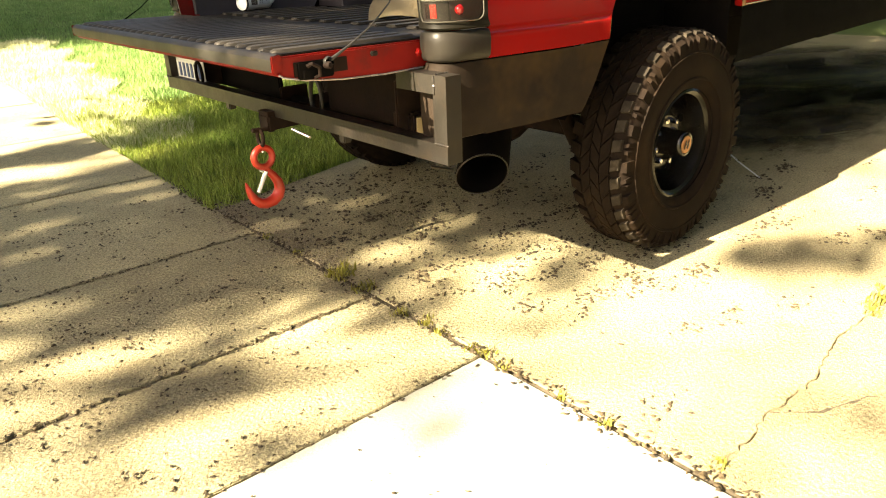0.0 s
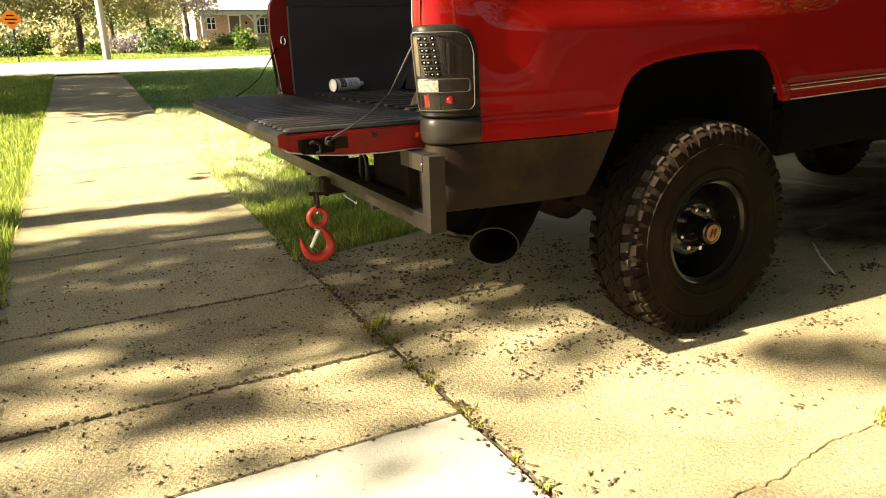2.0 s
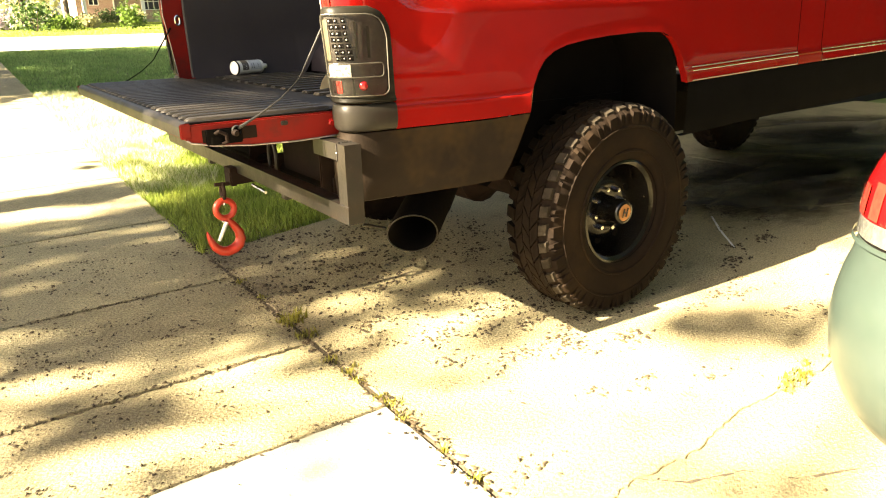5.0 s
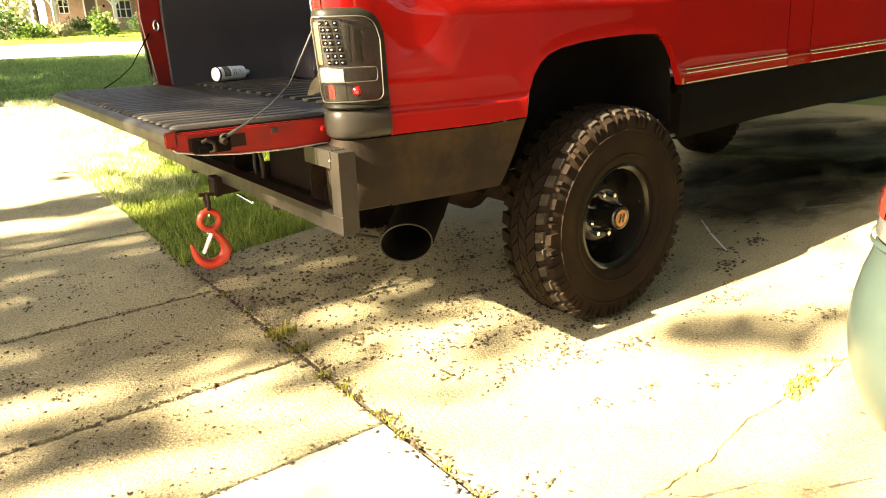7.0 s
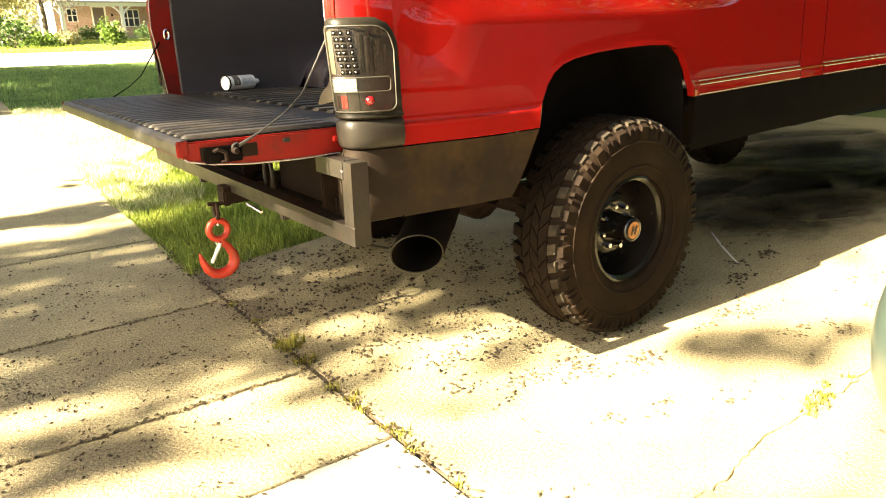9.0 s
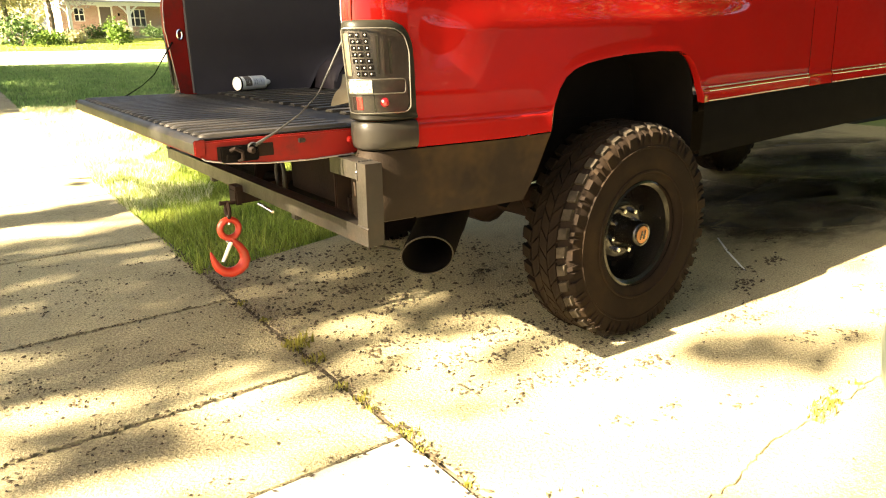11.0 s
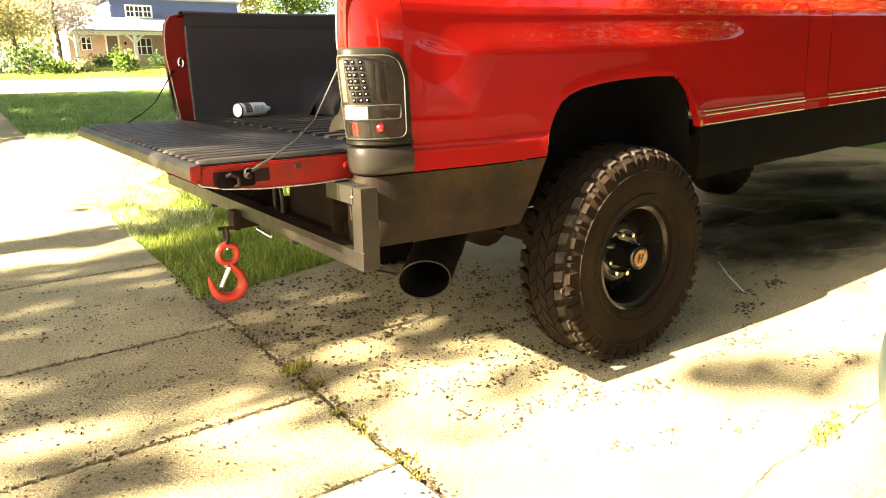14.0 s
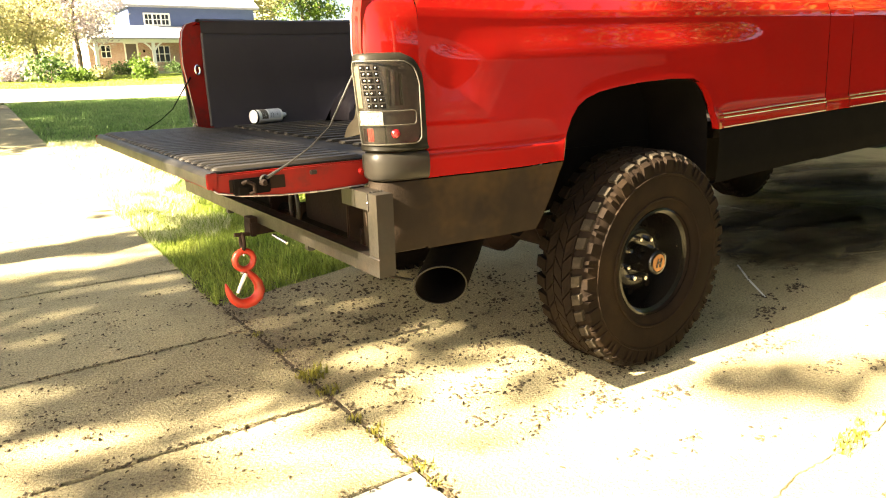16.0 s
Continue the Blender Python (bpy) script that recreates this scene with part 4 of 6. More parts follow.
        part("grime_patch", side(box((-0.335, 0.1985, 0.866), (0.15, 0.003, 0.034), 0.001), far), "rust", gate, "greasy grime round the latch")
        part("striker", side(box((-0.178, 0.197, 0.880), (0.02, 0.008, 0.012), 0.002), far), "steel", gate)
        part("hinge", side(lathe([(0.011, 0.0), (0.011, -0.003), (0.006, -0.005), (0.006, -0.007), (0, -0.007)], (-0.03, 0.1995, 0.868), (0, 1, 0), 14), far), "red", gate, "red hinge boss")
        pts = CABLE
        part("gate_cable", side(tube(pts, [0.005, 0.003, 0.0021, 0.0021, 0.003, 0.0042], 8), far), "cable" if not far else "black", gate, "sheathed steel cable holding the gate")
        part("cable_end", side(lathe([(0.012, -0.006), (0.014, 0.0), (0.012, 0.006), (0, 0.007)], (-0.32, 0.188, 0.876), (0, 1, 0), 12), far), "cable", gate)
        loop = [(0.005 + 0.011 * math.cos(a), 0.211, 1.172 + 0.021 * math.sin(a)) for a in [2 * math.pi * k / 16 for k in range(17)]]
        part("cable_anchor", side(tube(loop, 0.0048, 6, ends=False), far), "chrome", gate, "bright cable anchor loop on the pillar")


tailgate()


def bumper():
    r = 0.026
    b = tube([(-0.046, 0.0454, 0.617), (-0.046, 2 * MID - 0.0454, 0.617)], r, square=True)
    bevelled(b, [e for e in b.edges if e.calc_face_angle(0) > 0.5], 0.002)
    bar = part("bumper_frame", b, "steel", truck, "home-made bare square-tube bumper frame with weld beads")
    for far in (False, True):
        b = tube([(-0.046, 0.0712, 0.6425), (-0.046, 0.0712, 0.822)], r, square=True)
        bevelled(b, [e for e in b.edges if e.calc_face_angle(0) > 0.5], 0.002)
        part("upright", side(b, far), "steel", bar)
        b = tube([(-0.045, 0.0975, 0.797), (-0.045, 0.255, 0.797)], 0.0245, square=True)
        bevelled(b, [e for e in b.edges if e.calc_face_angle(0) > 0.5], 0.004)
        part("stub", side(b, far), "steel", bar)
        rn = random.Random(5)
        for p0, p1 in (((-0.0725, 0.0925, 0.772), (-0.0725, 0.0925, 0.821)), ((-0.0725, 0.0395, 0.6435), (-0.0725, 0.0905, 0.6435)), ((-0.069, 0.0925, 0.8225), (-0.023, 0.0925, 0.8225))):
            pts = [Vector(p0).lerp(Vector(p1), k / 11) for k in range(12)]
            part("weld_bead", side(tube(pts, [0.0022 + 0.0016 * (k % 2) + rn.uniform(0, 0.0006) for k in range(12)], 6), far), "steel", bar)
        part("bracket", side(box((0.09, 0.33, 0.70), (0.22, 0.014, 0.16), 0.004), far), "rust", truck, "rusty bumper bracket")
        part("bumper_strap", side(box((0.02, 0.36, 0.806), (0.012, 0.30, 0.03), 0.003), far), "steel", truck)
        part("support_tab", side(box((-0.03, 0.60, 0.577), (0.03, 0.035, 0.045), 0.004), far), "steel", bar)
    part("cross_plate", box((0.075, 0.56, 0.71), (0.02, 0.56, 0.19), 0.006), "darkrust", truck, "sooty brown steel plate behind the frame")
    part("cross_plate", box((0.075, 1.50, 0.70), (0.02, 0.62, 0.18), 0.006), "black", truck)
    loop = [(0.03, 0.86 + 0.036 * math.cos(a), 0.665 + 0.062 * math.sin(a)) for a in [2 * math.pi * k / 24 for k in range(25)]]
    part("tow_loop", tube(loop, 0.008, 8, ends=False), "steel", truck, "hanging steel tow loop")
    lamp = part("marker_lamp", box((0.065, 0.352, 0.637), (0.095, 0.10, 0.085), 0.008), "rust", truck, "small tan lamp with a rusty case")
    part("marker_lens", box((0.065, 0.300, 0.637), (0.078, 0.008, 0.066), 0.004), "card", lamp, "dull tan lens")
    b = tube([(-0.10, MID, 0.578), (0.5, MID, 0.592)], 0.034, square=True)
    part("receiver", b, "rust", truck, "rusty hitch receiver tube")
    part("receiver_collar", box((-0.088, MID, 0.57), (0.03, 0.075, 0.062), 0.006), "rust", truck)
    part("side_plate", box((0.1, MID + 0.12, 0.60), (0.12, 0.012, 0.13), 0.004), "rust", truck)
    part("side_plate", box((0.1, MID - 0.12, 0.60), (0.12, 0.012, 0.13), 0.004), "rust", truck)
    part("hitch_bar", tube([(0.1, 0.45, 0.60), (0.1, 1.6, 0.60)], 0.03, 12), "black", truck)
    part("hitch_pin", tube([(-0.03, MID - 0.075, 0.545), (-0.01, MID - 0.16, 0.525)], 0.006, 8), "chrome", truck, "bright hitch pin")


bumper()


def hook():
    """A swivel hook: shackle, eye, shank, curved point with a spring latch."""
    at = Vector((-0.135, 1.0, 0.0))
    h = thing("tow_hook", (at.x, at.y, 0.555), "red enamelled swivel hook hanging from the hitch", "tow hook")
    sh = [at + Vector((0.0, 0.021 * math.cos(a), 0.525 + 0.03 * math.sin(a))) for a in [math.pi * 2 * k / 20 for k in range(21)]]
    part("shackle", tube(sh, 0.0075, 8, ends=False), "rust", h, "rusty shackle link")
    part("shackle_pin", tube([at + Vector((0.028, -0.005, 0.552)), at + Vector((-0.03, -0.005, 0.556))], 0.008, 8), "rust", h)
    part("swivel", tube([at + Vector((0.0, 0, 0.505)), at + Vector((0, 0, 0.470))], [0.006, 0.007], 8), "chrome", h, "worn bare swivel stem")
    eye = [at + Vector((0.036 * math.cos(a), 0, 0.452 + 0.036 * math.sin(a))) for a in [2 * math.pi * k / 28 for k in range(29)]]
    part("eye", tube(eye, 0.0125, 10, ends=False), "hookred", h)
    way = [(0.002, 0.418), (0.010, 0.402), (0.030, 0.378), (0.046, 0.350), (0.050, 0.322), (0.040, 0.298), (0.018, 0.282), (-0.010, 0.277), (-0.036, 0.284), (-0.056, 0.302), (-0.068, 0.325), (-0.076, 0.350), (-0.081, 0.372)]
    thick = [0.012, 0.013, 0.015, 0.018, 0.021, 0.022, 0.0215, 0.0205, 0.019, 0.017, 0.014, 0.0095, 0.003]
    body = [at + Vector((dx, 0, z)) for dx, z in way]
    part("hook_body", tube(body, thick, 14), "hookred", h, "thick red hook with a tapering point")
    part("safety_latch", tube([at + Vector((-0.004, -0.014, 0.402)), at + Vector((-0.042, -0.012, 0.330))], [0.008, 0.0065], 6), "white", h, "pale spring latch")
    part("latch_rivet", lathe([(0.008, -0.018), (0.008, 0.018), (0, 0.019)], at + Vector((-0.006, 0, 0.398)), (0, 1, 0), 10), "chrome", h)


hook()


def exhaust():
    c = Vector((0.31, 0.313, 0.428))
    ax = Vector((0.70, 0.62, 0.24)).normalized()
    rows = [[], [], [], [], [], []]
    u = Vector((0.857, -0.516, 0.0))
    v = Vector((-0.235, -0.39, 0.89))
    n = 40
    for k in range(n):
        a = 2 * math.pi * k / n
        d = u * math.cos(a) + v * math.sin(a)
        rows[0].append(c + d * 0.070 + ax * 0.34)
        rows[1].append(c + d * 0.084 + ax * 0.06)
        rows[2].append(c + d * 0.086)
        rows[3].append(c + d * 0.090 - ax * 0.002)
        rows[4].append(c + d * 0.0925 + ax * 0.003)
        rows[5].append(c + d * 0.092 + ax * 0.36)
    pipe = part("exhaust_tip", grid(rows, close_v=True), "black", truck, "wide sooty black exhaust tip")
    part("tip_rim", tube([c + (u * math.cos(2 * math.pi * k / n) + v * math.sin(2 * math.pi * k / n)) * 0.0895 - ax * 0.001 for k in range(n + 1)], 0.0026, 6, ends=False), "steel", pipe, "thin bright rim")
    e = c + ax * 0.34
    part("exhaust_pipe", tube([e - ax * 0.1, e, e + Vector((0.18, 0.16, 0.05)), e + Vector((0.4, 0.22, 0.13)), e + Vector((0.8, 0.2, 0.2)), e + Vector((1.6, 0.15, 0.1))], [0.09, 0.088, 0.06, 0.055, 0.055, 0.055], 18), "black", truck)
    part("tip_hanger", tube([(0.16, 0.40, 0.47), (0.24, 0.38, 0.445)], 0.006, 6), "steel", truck)


exhaust()


def wheel(x, far):
    hub = Vector((x + 0.008, 0.034, 0.421))
    ax = (0, 1, 0)
    R = 0.407
    rim = part("wheel", side(lathe([(0.198, 0.012), (0.206, 0.016), (0.207, 0.026), (0.197, 0.034), (0.186, 0.040), (0.180, 0.062), (0.172, 0.085), (0.168, 0.125), (0.160, 0.138), (0.146, 0.130), (0.128, 0.108), (0.112, 0.098), (0.085, 0.096), (0.072, 0.104), (0.05, 0.104), (0.0, 0.104)], hub, ax, 64), far), "rim", truck, "gloss black steel wheel on a mud-terrain tyre")
    part("tyre", side(lathe([(0.200, 0.03), (0.212, 0.012), (0.232, 0.004), (0.268, -0.003), (0.31, -0.004), (0.350, 0.002), (0.374, 0.008), (0.390, 0.018), (R - 0.005, 0.034), (R, 0.052), (R + 0.002, 0.115), (R, 0.186), (R - 0.006, 0.206), (0.390, 0.224), (0.345, 0.246), (0.27, 0.25), (0.21, 0.242), (0.19, 0.23)], hub, ax, 96), far), "rubber", rim, "dusty black tyre")
    for r0, h in ((0.245, 0.0018), (0.335, 0.0025)):
        part("sidewall_ring", side(lathe([(r0 - 0.006, 0.001), (r0 - 0.003, -0.0035 - h * 0.4), (r0 + 0.003, -0.0035 - h * 0.4), (r0 + 0.006, 0.001)], hub, ax, 80), far), "rubber", rim)
    verts, faces = [], []
    rn = random.Random(11)

    def block(a, da, y0, y1, r0, r1, skew=0.0, taper=0.9, drop=0.0):
        """One lug between angles a-da and a+da, across y0..y1, from r0 out to r1."""
        n = len(verts)
        for r, k in ((r0, 1.0), (r1, taper)):
            for y, s in ((y0, -1), (y1, 1)):
                for q in (-1, 1):
                    ang = a + q * da * k + skew * s
                    rr = r - (drop if s < 0 else 0)
                    verts.append((hub.x + rr * math.cos(ang), hub.y + y, hub.z + rr * math.sin(ang)))
        for f in ((0, 1, 3, 2), (4, 6, 7, 5), (0, 4, 5, 1), (2, 3, 7, 6), (0, 2, 6, 4), (1, 5, 7, 3)):
            faces.append(tuple(n + i for i in f))

    def lugs(name, mat, label="", each=False):
        """Links the lugs made so far: each as a part of its own, or joined."""
        for lo, hi in [(k * 8, k * 8 + 8) for k in range(len(verts) // 8)] if each else [(0, len(verts))]:
            b = bmesh.new()
            vs = [b.verts.new(p) for p in verts[lo:hi]]
            for f in faces[lo // 8 * 6:hi // 8 * 6]:
                b.faces.new([vs[i - lo] for i in f])
            bmesh.ops.recalc_face_normals(b, faces=b.faces)
            ob = part(name, side(b, far), mat, rim, label, smooth=False)
            if not each:
                tagged(ob, label, kind="stuff")
        verts.clear(), faces.clear()

    N = 38
    step = 2 * math.pi / N
    rows = []
    for k in range(N):
        a = step * k
        block(a, 0.056, 0.020, 0.047, R - 0.022, R + 0.0115, 0.008, 0.84, 0.012)
        rows.append(a + step * 0.12)
    lugs("shoulder_lug", "lug", "" if x < 2 and not far else "worn dusty shoulder lugs", x < 2 and not far)
    for k, a in enumerate(rows):
        if k % 2:
            block(a, 0.056, -0.0012, 0.016, 0.350, R - 0.008, 0.0, 0.84, 0.012)
        else:
            block(a - 0.030, 0.020, 0.0005, 0.016, 0.356, R - 0.009, 0.006, 0.86, 0.012)
            block(a + 0.030, 0.020, 0.0005, 0.016, 0.356, R - 0.009, -0.006, 0.86, 0.012)
    lugs("side_lug", "rubber", "" if x < 2 and not far else "flat lugs on the shoulder", x < 2 and not far)
    for k in range(N):
        a = step * k
        block(a + step * 0.5, 0.054, 0.176, 0.222, R - 0.02, R + 0.0095, -0.012, 0.95, -0.006)
        block(a + step * 0.35, 0.074, 0.053, 0.092, R - 0.02, R + 0.0112, 0.05, 0.985)
        block(a + step * 0.75, 0.074, 0.096, 0.132, R - 0.02, R + 0.0115, -0.05, 0.985)
        block(a + step * 0.2, 0.074, 0.136, 0.172, R - 0.02, R + 0.0112, 0.05, 0.985)
    lugs("tread", "rubber", "black mud-terrain tread")
    part("hub_cap", side(lathe([(0.052, 0.10), (0.049, 0.02), (0.048, 0.012), (0.044, 0.006), (0.036, 0.004), (0.034, 0.007), (0.0, 0.007)], hub, ax, 32), far), "rim", rim, "black centre cap")
    part("cap_face", side(lathe([(0.0335, 0.0065), (0.0325, 0.0035), (0.0, 0.003)], hub, ax, 32), far), "copper", rim, "bronze cap face with a dark emblem")
    for dx, sx, sz in ((-0.009, 0.007, 0.036), (0.010, 0.007, 0.036), (0.0, 0.022, 0.006)):
        part("emblem", side(box(hub + Vector((dx, 0.0018, 0.0)), (sx, 0.003, sz), 0.001, rot=Euler((0, 0.25, 0)).to_matrix()), far), "rim", rim)
    for k in range(8):
        a = 2 * math.pi * (k + 0.3) / 8
        p = hub + Vector((0.0825 * math.cos(a), 0, 0.0825 * math.sin(a)))
        part("lug_nut", side(lathe([(0.0115, 0.098), (0.0115, 0.080), (0.009, 0.076), (0.0, 0.0755)], p, ax, 6), far), "chrome", rim, smooth=False)
        p = hub + Vector((0.133 * math.cos(a + 0.3), 0, 0.133 * math.sin(a + 0.3)))
        part("wheel_slot", side(lathe([(0.017, 0.104), (0.016, 0.1085), (0.0, 0.1088)], p, (0, 1, 0), 14), far), "black", rim)
    part("valve", side(tube([hub + Vector((0.17, 0.09, 0.03)), hub + Vector((0.165, 0.05, 0.03))], 0.004, 6), far), "chrome", rim)


wheel(1.108, False), wheel(1.108, True), wheel(4.6, False), wheel(4.6, True)


def cab():
    for far in (False, True):
        low = lambda x: 0.862
        rear = [(0.01, 0.03), (0.04, 0.05), (0.075, 0.2), (0.13, 0.5), (0.16, 0.56)]
        part("cab_corner", side(side_panel(2.351, 2.563, low, lambda x: 1.35, top=[(0.01, 0.05), (0.035, 0.2), (0.09, 0.45), (0.16, 0.52)]), far), "red", truck, "red cab corner")
        d = part("cab_door", side(side_panel(2.567, 3.52, low, lambda x: 1.345, top=[(0.008, 0.02), (0.01, 0.03)]), far), "red", truck, "red cab door")
        part("door_handle", side(box((3.34, 0.085, 1.27), (0.16, 0.02, 0.03), 0.008), far), "black", d)
        part("side_window", side(grid([[(x, 0.165, 1.43 + rise(x)), (x, 0.235, 1.83)] for x in (2.6, 3.0, 3.46)]), far), "pane", d)
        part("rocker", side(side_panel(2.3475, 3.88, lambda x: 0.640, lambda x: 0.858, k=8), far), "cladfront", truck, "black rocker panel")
        # the same painted crease glints, carried on along the door
        for z, dy in ((0.9035, 0.0), (0.918, 0.0085), (0.8655, 0.0)):
            line = [(x, skin(x, z, False) - 0.0008, z + rise(x)) for x in [2.575 + 0.094 * k for k in range(11)]]
            part("crease_line", side(tube(line, 0.0022, 6), far), "paleline", truck)
        part("front_fender", side(side_panel(3.532, 5.27, lambda x: 0.875 if abs(x - 4.6) > 0.5 else 0.875 + 0.16 * math.sqrt(max(0, 1 - ((x - 4.6) / 0.5) ** 2)), lambda x: 1.26, top=[(0.05, 0.05), (0.12, 0.08)]), far), "red", truck, "red front fender")
    body = [[(2.38, y, z) for y, z in ((0.20, 1.40), (0.27, 1.86), (0.33, 1.92), (MID, 1.95), (2 * MID - 0.33, 1.92), (2 * MID - 0.27, 1.86), (2 * MID - 0.20, 1.40))]]
    for x, k in ((2.45, 0.0), (3.2, 0.0), (3.4, -0.03), (3.9, -0.50)):
        body.append([(x, y, (z + k if z > 1.5 else z)) for _, y, z in body[0]])
    b = grid(body)
    bmesh.ops.recalc_face_normals(b, faces=b.faces)
    part("cab_roof", b, "red", truck, "red cab roof")
    part("rear_window", box((2.372, MID, 1.62), (0.012, 1.2, 0.38), 0.004), "pane", truck)
    part("cab_back", box((2.40, MID, 1.15), (0.03, 1.6, 0.62), 0.01), "red", truck)
    part("bonnet", box((4.5, MID, 1.38), (1.5, 1.55, 0.12), 0.05), "red", truck, "red bonnet")
    part("front_bumper", box((5.36, MID, 0.9), (0.16, 1.85, 0.26), 0.04), "black", truck)
    part("engine_bay", box((4.4, MID, 1.05), (1.5, 0.9, 0.5), 0.02), "black", truck)
    part("cab_floor", box((3.2, MID, 0.86), (1.6, 1.7, 0.06)), "black", truck)
    part("axle", tube([(1.124, 0.33, 0.412), (1.13, 0.85, 0.412), (1.13, 0.95, 0.412), (1.13, 1.1, 0.412), (1.13, 1.2, 0.412), (1.13, 1.72, 0.412)], [0.045, 0.05, 0.13, 0.13, 0.05, 0.045], 16), "rust", truck, "rusty rear axle")
    part("drive_shaft", tube([(1.2, MID, 0.43), (2.9, MID, 0.66)], 0.04, 12), "black", truck)
    part("transmission", box((3.3, MID, 0.74), (1.0, 0.5, 0.24), 0.05), "black", truck)


cab()


def cardboard():
    """A crumpled sheet lying against the bed wall."""
    a, c, d = Vector((0.19, 0.735, 0.907)), Vector((0.42, 0.53, 0.907)), Vector((0.16, 0.185, 0.0))
    t = thing("cardboard", (0.33, 0.68, 0.905), "crumpled tan cardboard sheet lying in the truck bed", "cardboard")
    rows = []
    for i in range(15):
        v = i / 14
        row = []
        for j in range(19):
            u = j / 18
            p = a.lerp(c, u) + d * v
            fold = 0.016 * abs(math.sin(5.0 * u + 2.2 * v)) + 0.010 * math.sin(9 * v - 4 * u) * v
            row.append((p.x + 0.006 * math.sin(11 * u + 3 * v), p.y + 0.006 * math.sin(8 * v), p.z + 0.003 + 0.085 * v ** 0.8 + max(0, fold)))
        rows.append(row)
    b = grid(rows)
    bmesh.ops.solidify(b, geom=b.faces[:], thickness=0.003)
    bmesh.ops.recalc_face_normals(b, faces=b.faces)
    part("sheet", b, "card", t, smooth=False)


cardboard()


def number_plate():
    p = part("number_plate", box((-0.035, 1.81, 0.685), (0.006, 0.305, 0.152), 0.002), "white", truck, "white number plate with plain dark bars")
    for k in range(6):
        part("plate_bar", box((-0.0395, 1.70 + 0.042 * k, 0.68), (0.003, 0.022, 0.06), 0.001), "siding", p)
    part("plate_frame", tube([(-0.038, 1.65, 0.608), (-0.038, 1.97, 0.608)], 0.006, 6), "black", p)
    ring = [(-0.044, 1.695 + 0.032 * math.cos(a), 0.675 + 0.05 * math.sin(a)) for a in [2 * math.pi * k / 20 for k in range(21)]]
    part("plate_shackle", tube(ring, 0.007, 8, ends=False), "black", truck, "black shackle hanging by the plate")


number_plate()


def spray_can():
    d = Vector((0.94, 0.32, 0.0)).normalized()
    c = Vector((0.215, 1.73, 0.9475))
    can = thing("spray_can", (c.x, c.y, 0.915), "white and grey aerosol can lying on the bed floor", "spray can")
    part("can_body", lathe([(0.0, 0.0), (0.024, 0.001), (0.0275, -0.004), (0.031, -0.003), (0.0325, 0.004), (0.0325, 0.012), (0.0325, 0.15), (0.031, 0.157), (0.018, 0.170), (0.012, 0.173)], c, d, 32), "white", can)
    def wrap(name, lo, hi, a0, a1, mat, label=""):
        """A printed patch on the can, between two heights and two angles."""
        u = Vector((0, 0, 1)).cross(d).normalized()
        n = max(2, round(abs(a1 - a0) / 12))
        turn = [radians(a0 + (a1 - a0) * k / n) for k in range(n + 1)]
        part(name, grid([[c + d * h + (u * math.cos(a) + Vector((0, 0, 1)) * math.sin(a)) * 0.0329 for a in turn] for h in (lo, hi)]), mat, can, label)

    wrap("label_panel", 0.026, 0.064, -10, 200, "canblue", "dark brown label panel")
    wrap("label_panel", 0.072, 0.142, -10, 200, "cangrey", "pale grey label panel")
    for h0, a0, a1, mat in ((0.080, 150, 186, "black"), (0.092, 140, 186, "black"), (0.106, 152, 180, "siding"), (0.034, 150, 180, "white"), (0.046, 158, 186, "white"), (0.118, 140, 176, "black")):
        wrap("text_bar", h0, h0 + 0.005, a0, a1, mat)
    part("rim_ring", lathe([(0.0325, 0.0), (0.0345, 0.002), (0.0345, 0.006), (0.0325, 0.009)], c, d, 32), "black", can, "dark base rim")
    part("nozzle", lathe([(0.012, 0.172), (0.012, 0.190), (0.009, 0.196), (0.0, 0.197)], c, d, 16), "white", can)


M["canblue"] = shade("can_label", (0.10, 0.075, 0.055), 0.35, colour2=(0.05, 0.04, 0.035), scale=55)
M["cangrey"] = shade("can_print", (0.45, 0.45, 0.47), 0.35, colour2=(0.62, 0.62, 0.62), scale=40)
spray_can()


# ---- the sedan parked alongside ----
def sedan():
    car = thing("sedan", (2.6, -1.87, 0.0), "pale metallic green sedan parked beside the truck", "car")
    HW, CY = 0.885, -1.872
    levels = [(0.20, 0.62, 0.19), (0.235, 0.53, 0.155), (0.275, 0.475, 0.135), (0.306, 0.452, 0.07), (0.345, 0.43, 0.045), (0.383, 0.415, 0.032), (0.45, 0.40, 0.012), (0.525, 0.40, 0.0), (0.58, 0.405, 0.002), (0.63, 0.42, 0.006), (0.66, 0.437, 0.010), (0.70, 0.455, 0.012)]
    upper = [(0.70, 0.455, 0.012), (0.76, 0.462, 0.012), (0.82, 0.472, 0.014), (0.88, 0.49, 0.035), (0.94, 0.53, 0.065), (0.97, 0.57, 0.095), (0.985, 0.65, 0.14)]

    def outline(x0, inset, R=0.25, front=5.3):
        hw = HW - inset
        pts = []
        for k in range(13):
            a = math.pi / 2 * k / 12
            pts.append((x0 + R - R * math.sin(a), CY + hw - R + R * math.cos(a)))
        left = [(front - 0.25, CY + hw - 0.12), (front - 0.6, CY + hw), (3.0, CY + hw), (1.6, CY + hw)] + pts
        right = [(x, 2 * CY - y) for x, y in reversed(left)]
        return left + right

    def loft(levs, **kw):
        b = grid([[(x, y, z) for x, y in outline(x0, ins, **kw)] for z, x0, ins in levs], close_v=True)
        bmesh.ops.recalc_face_normals(b, faces=b.faces)
        return b

    part("rear_bumper", loft(levels), "teal", car, "smooth pale green bumper and lower body")
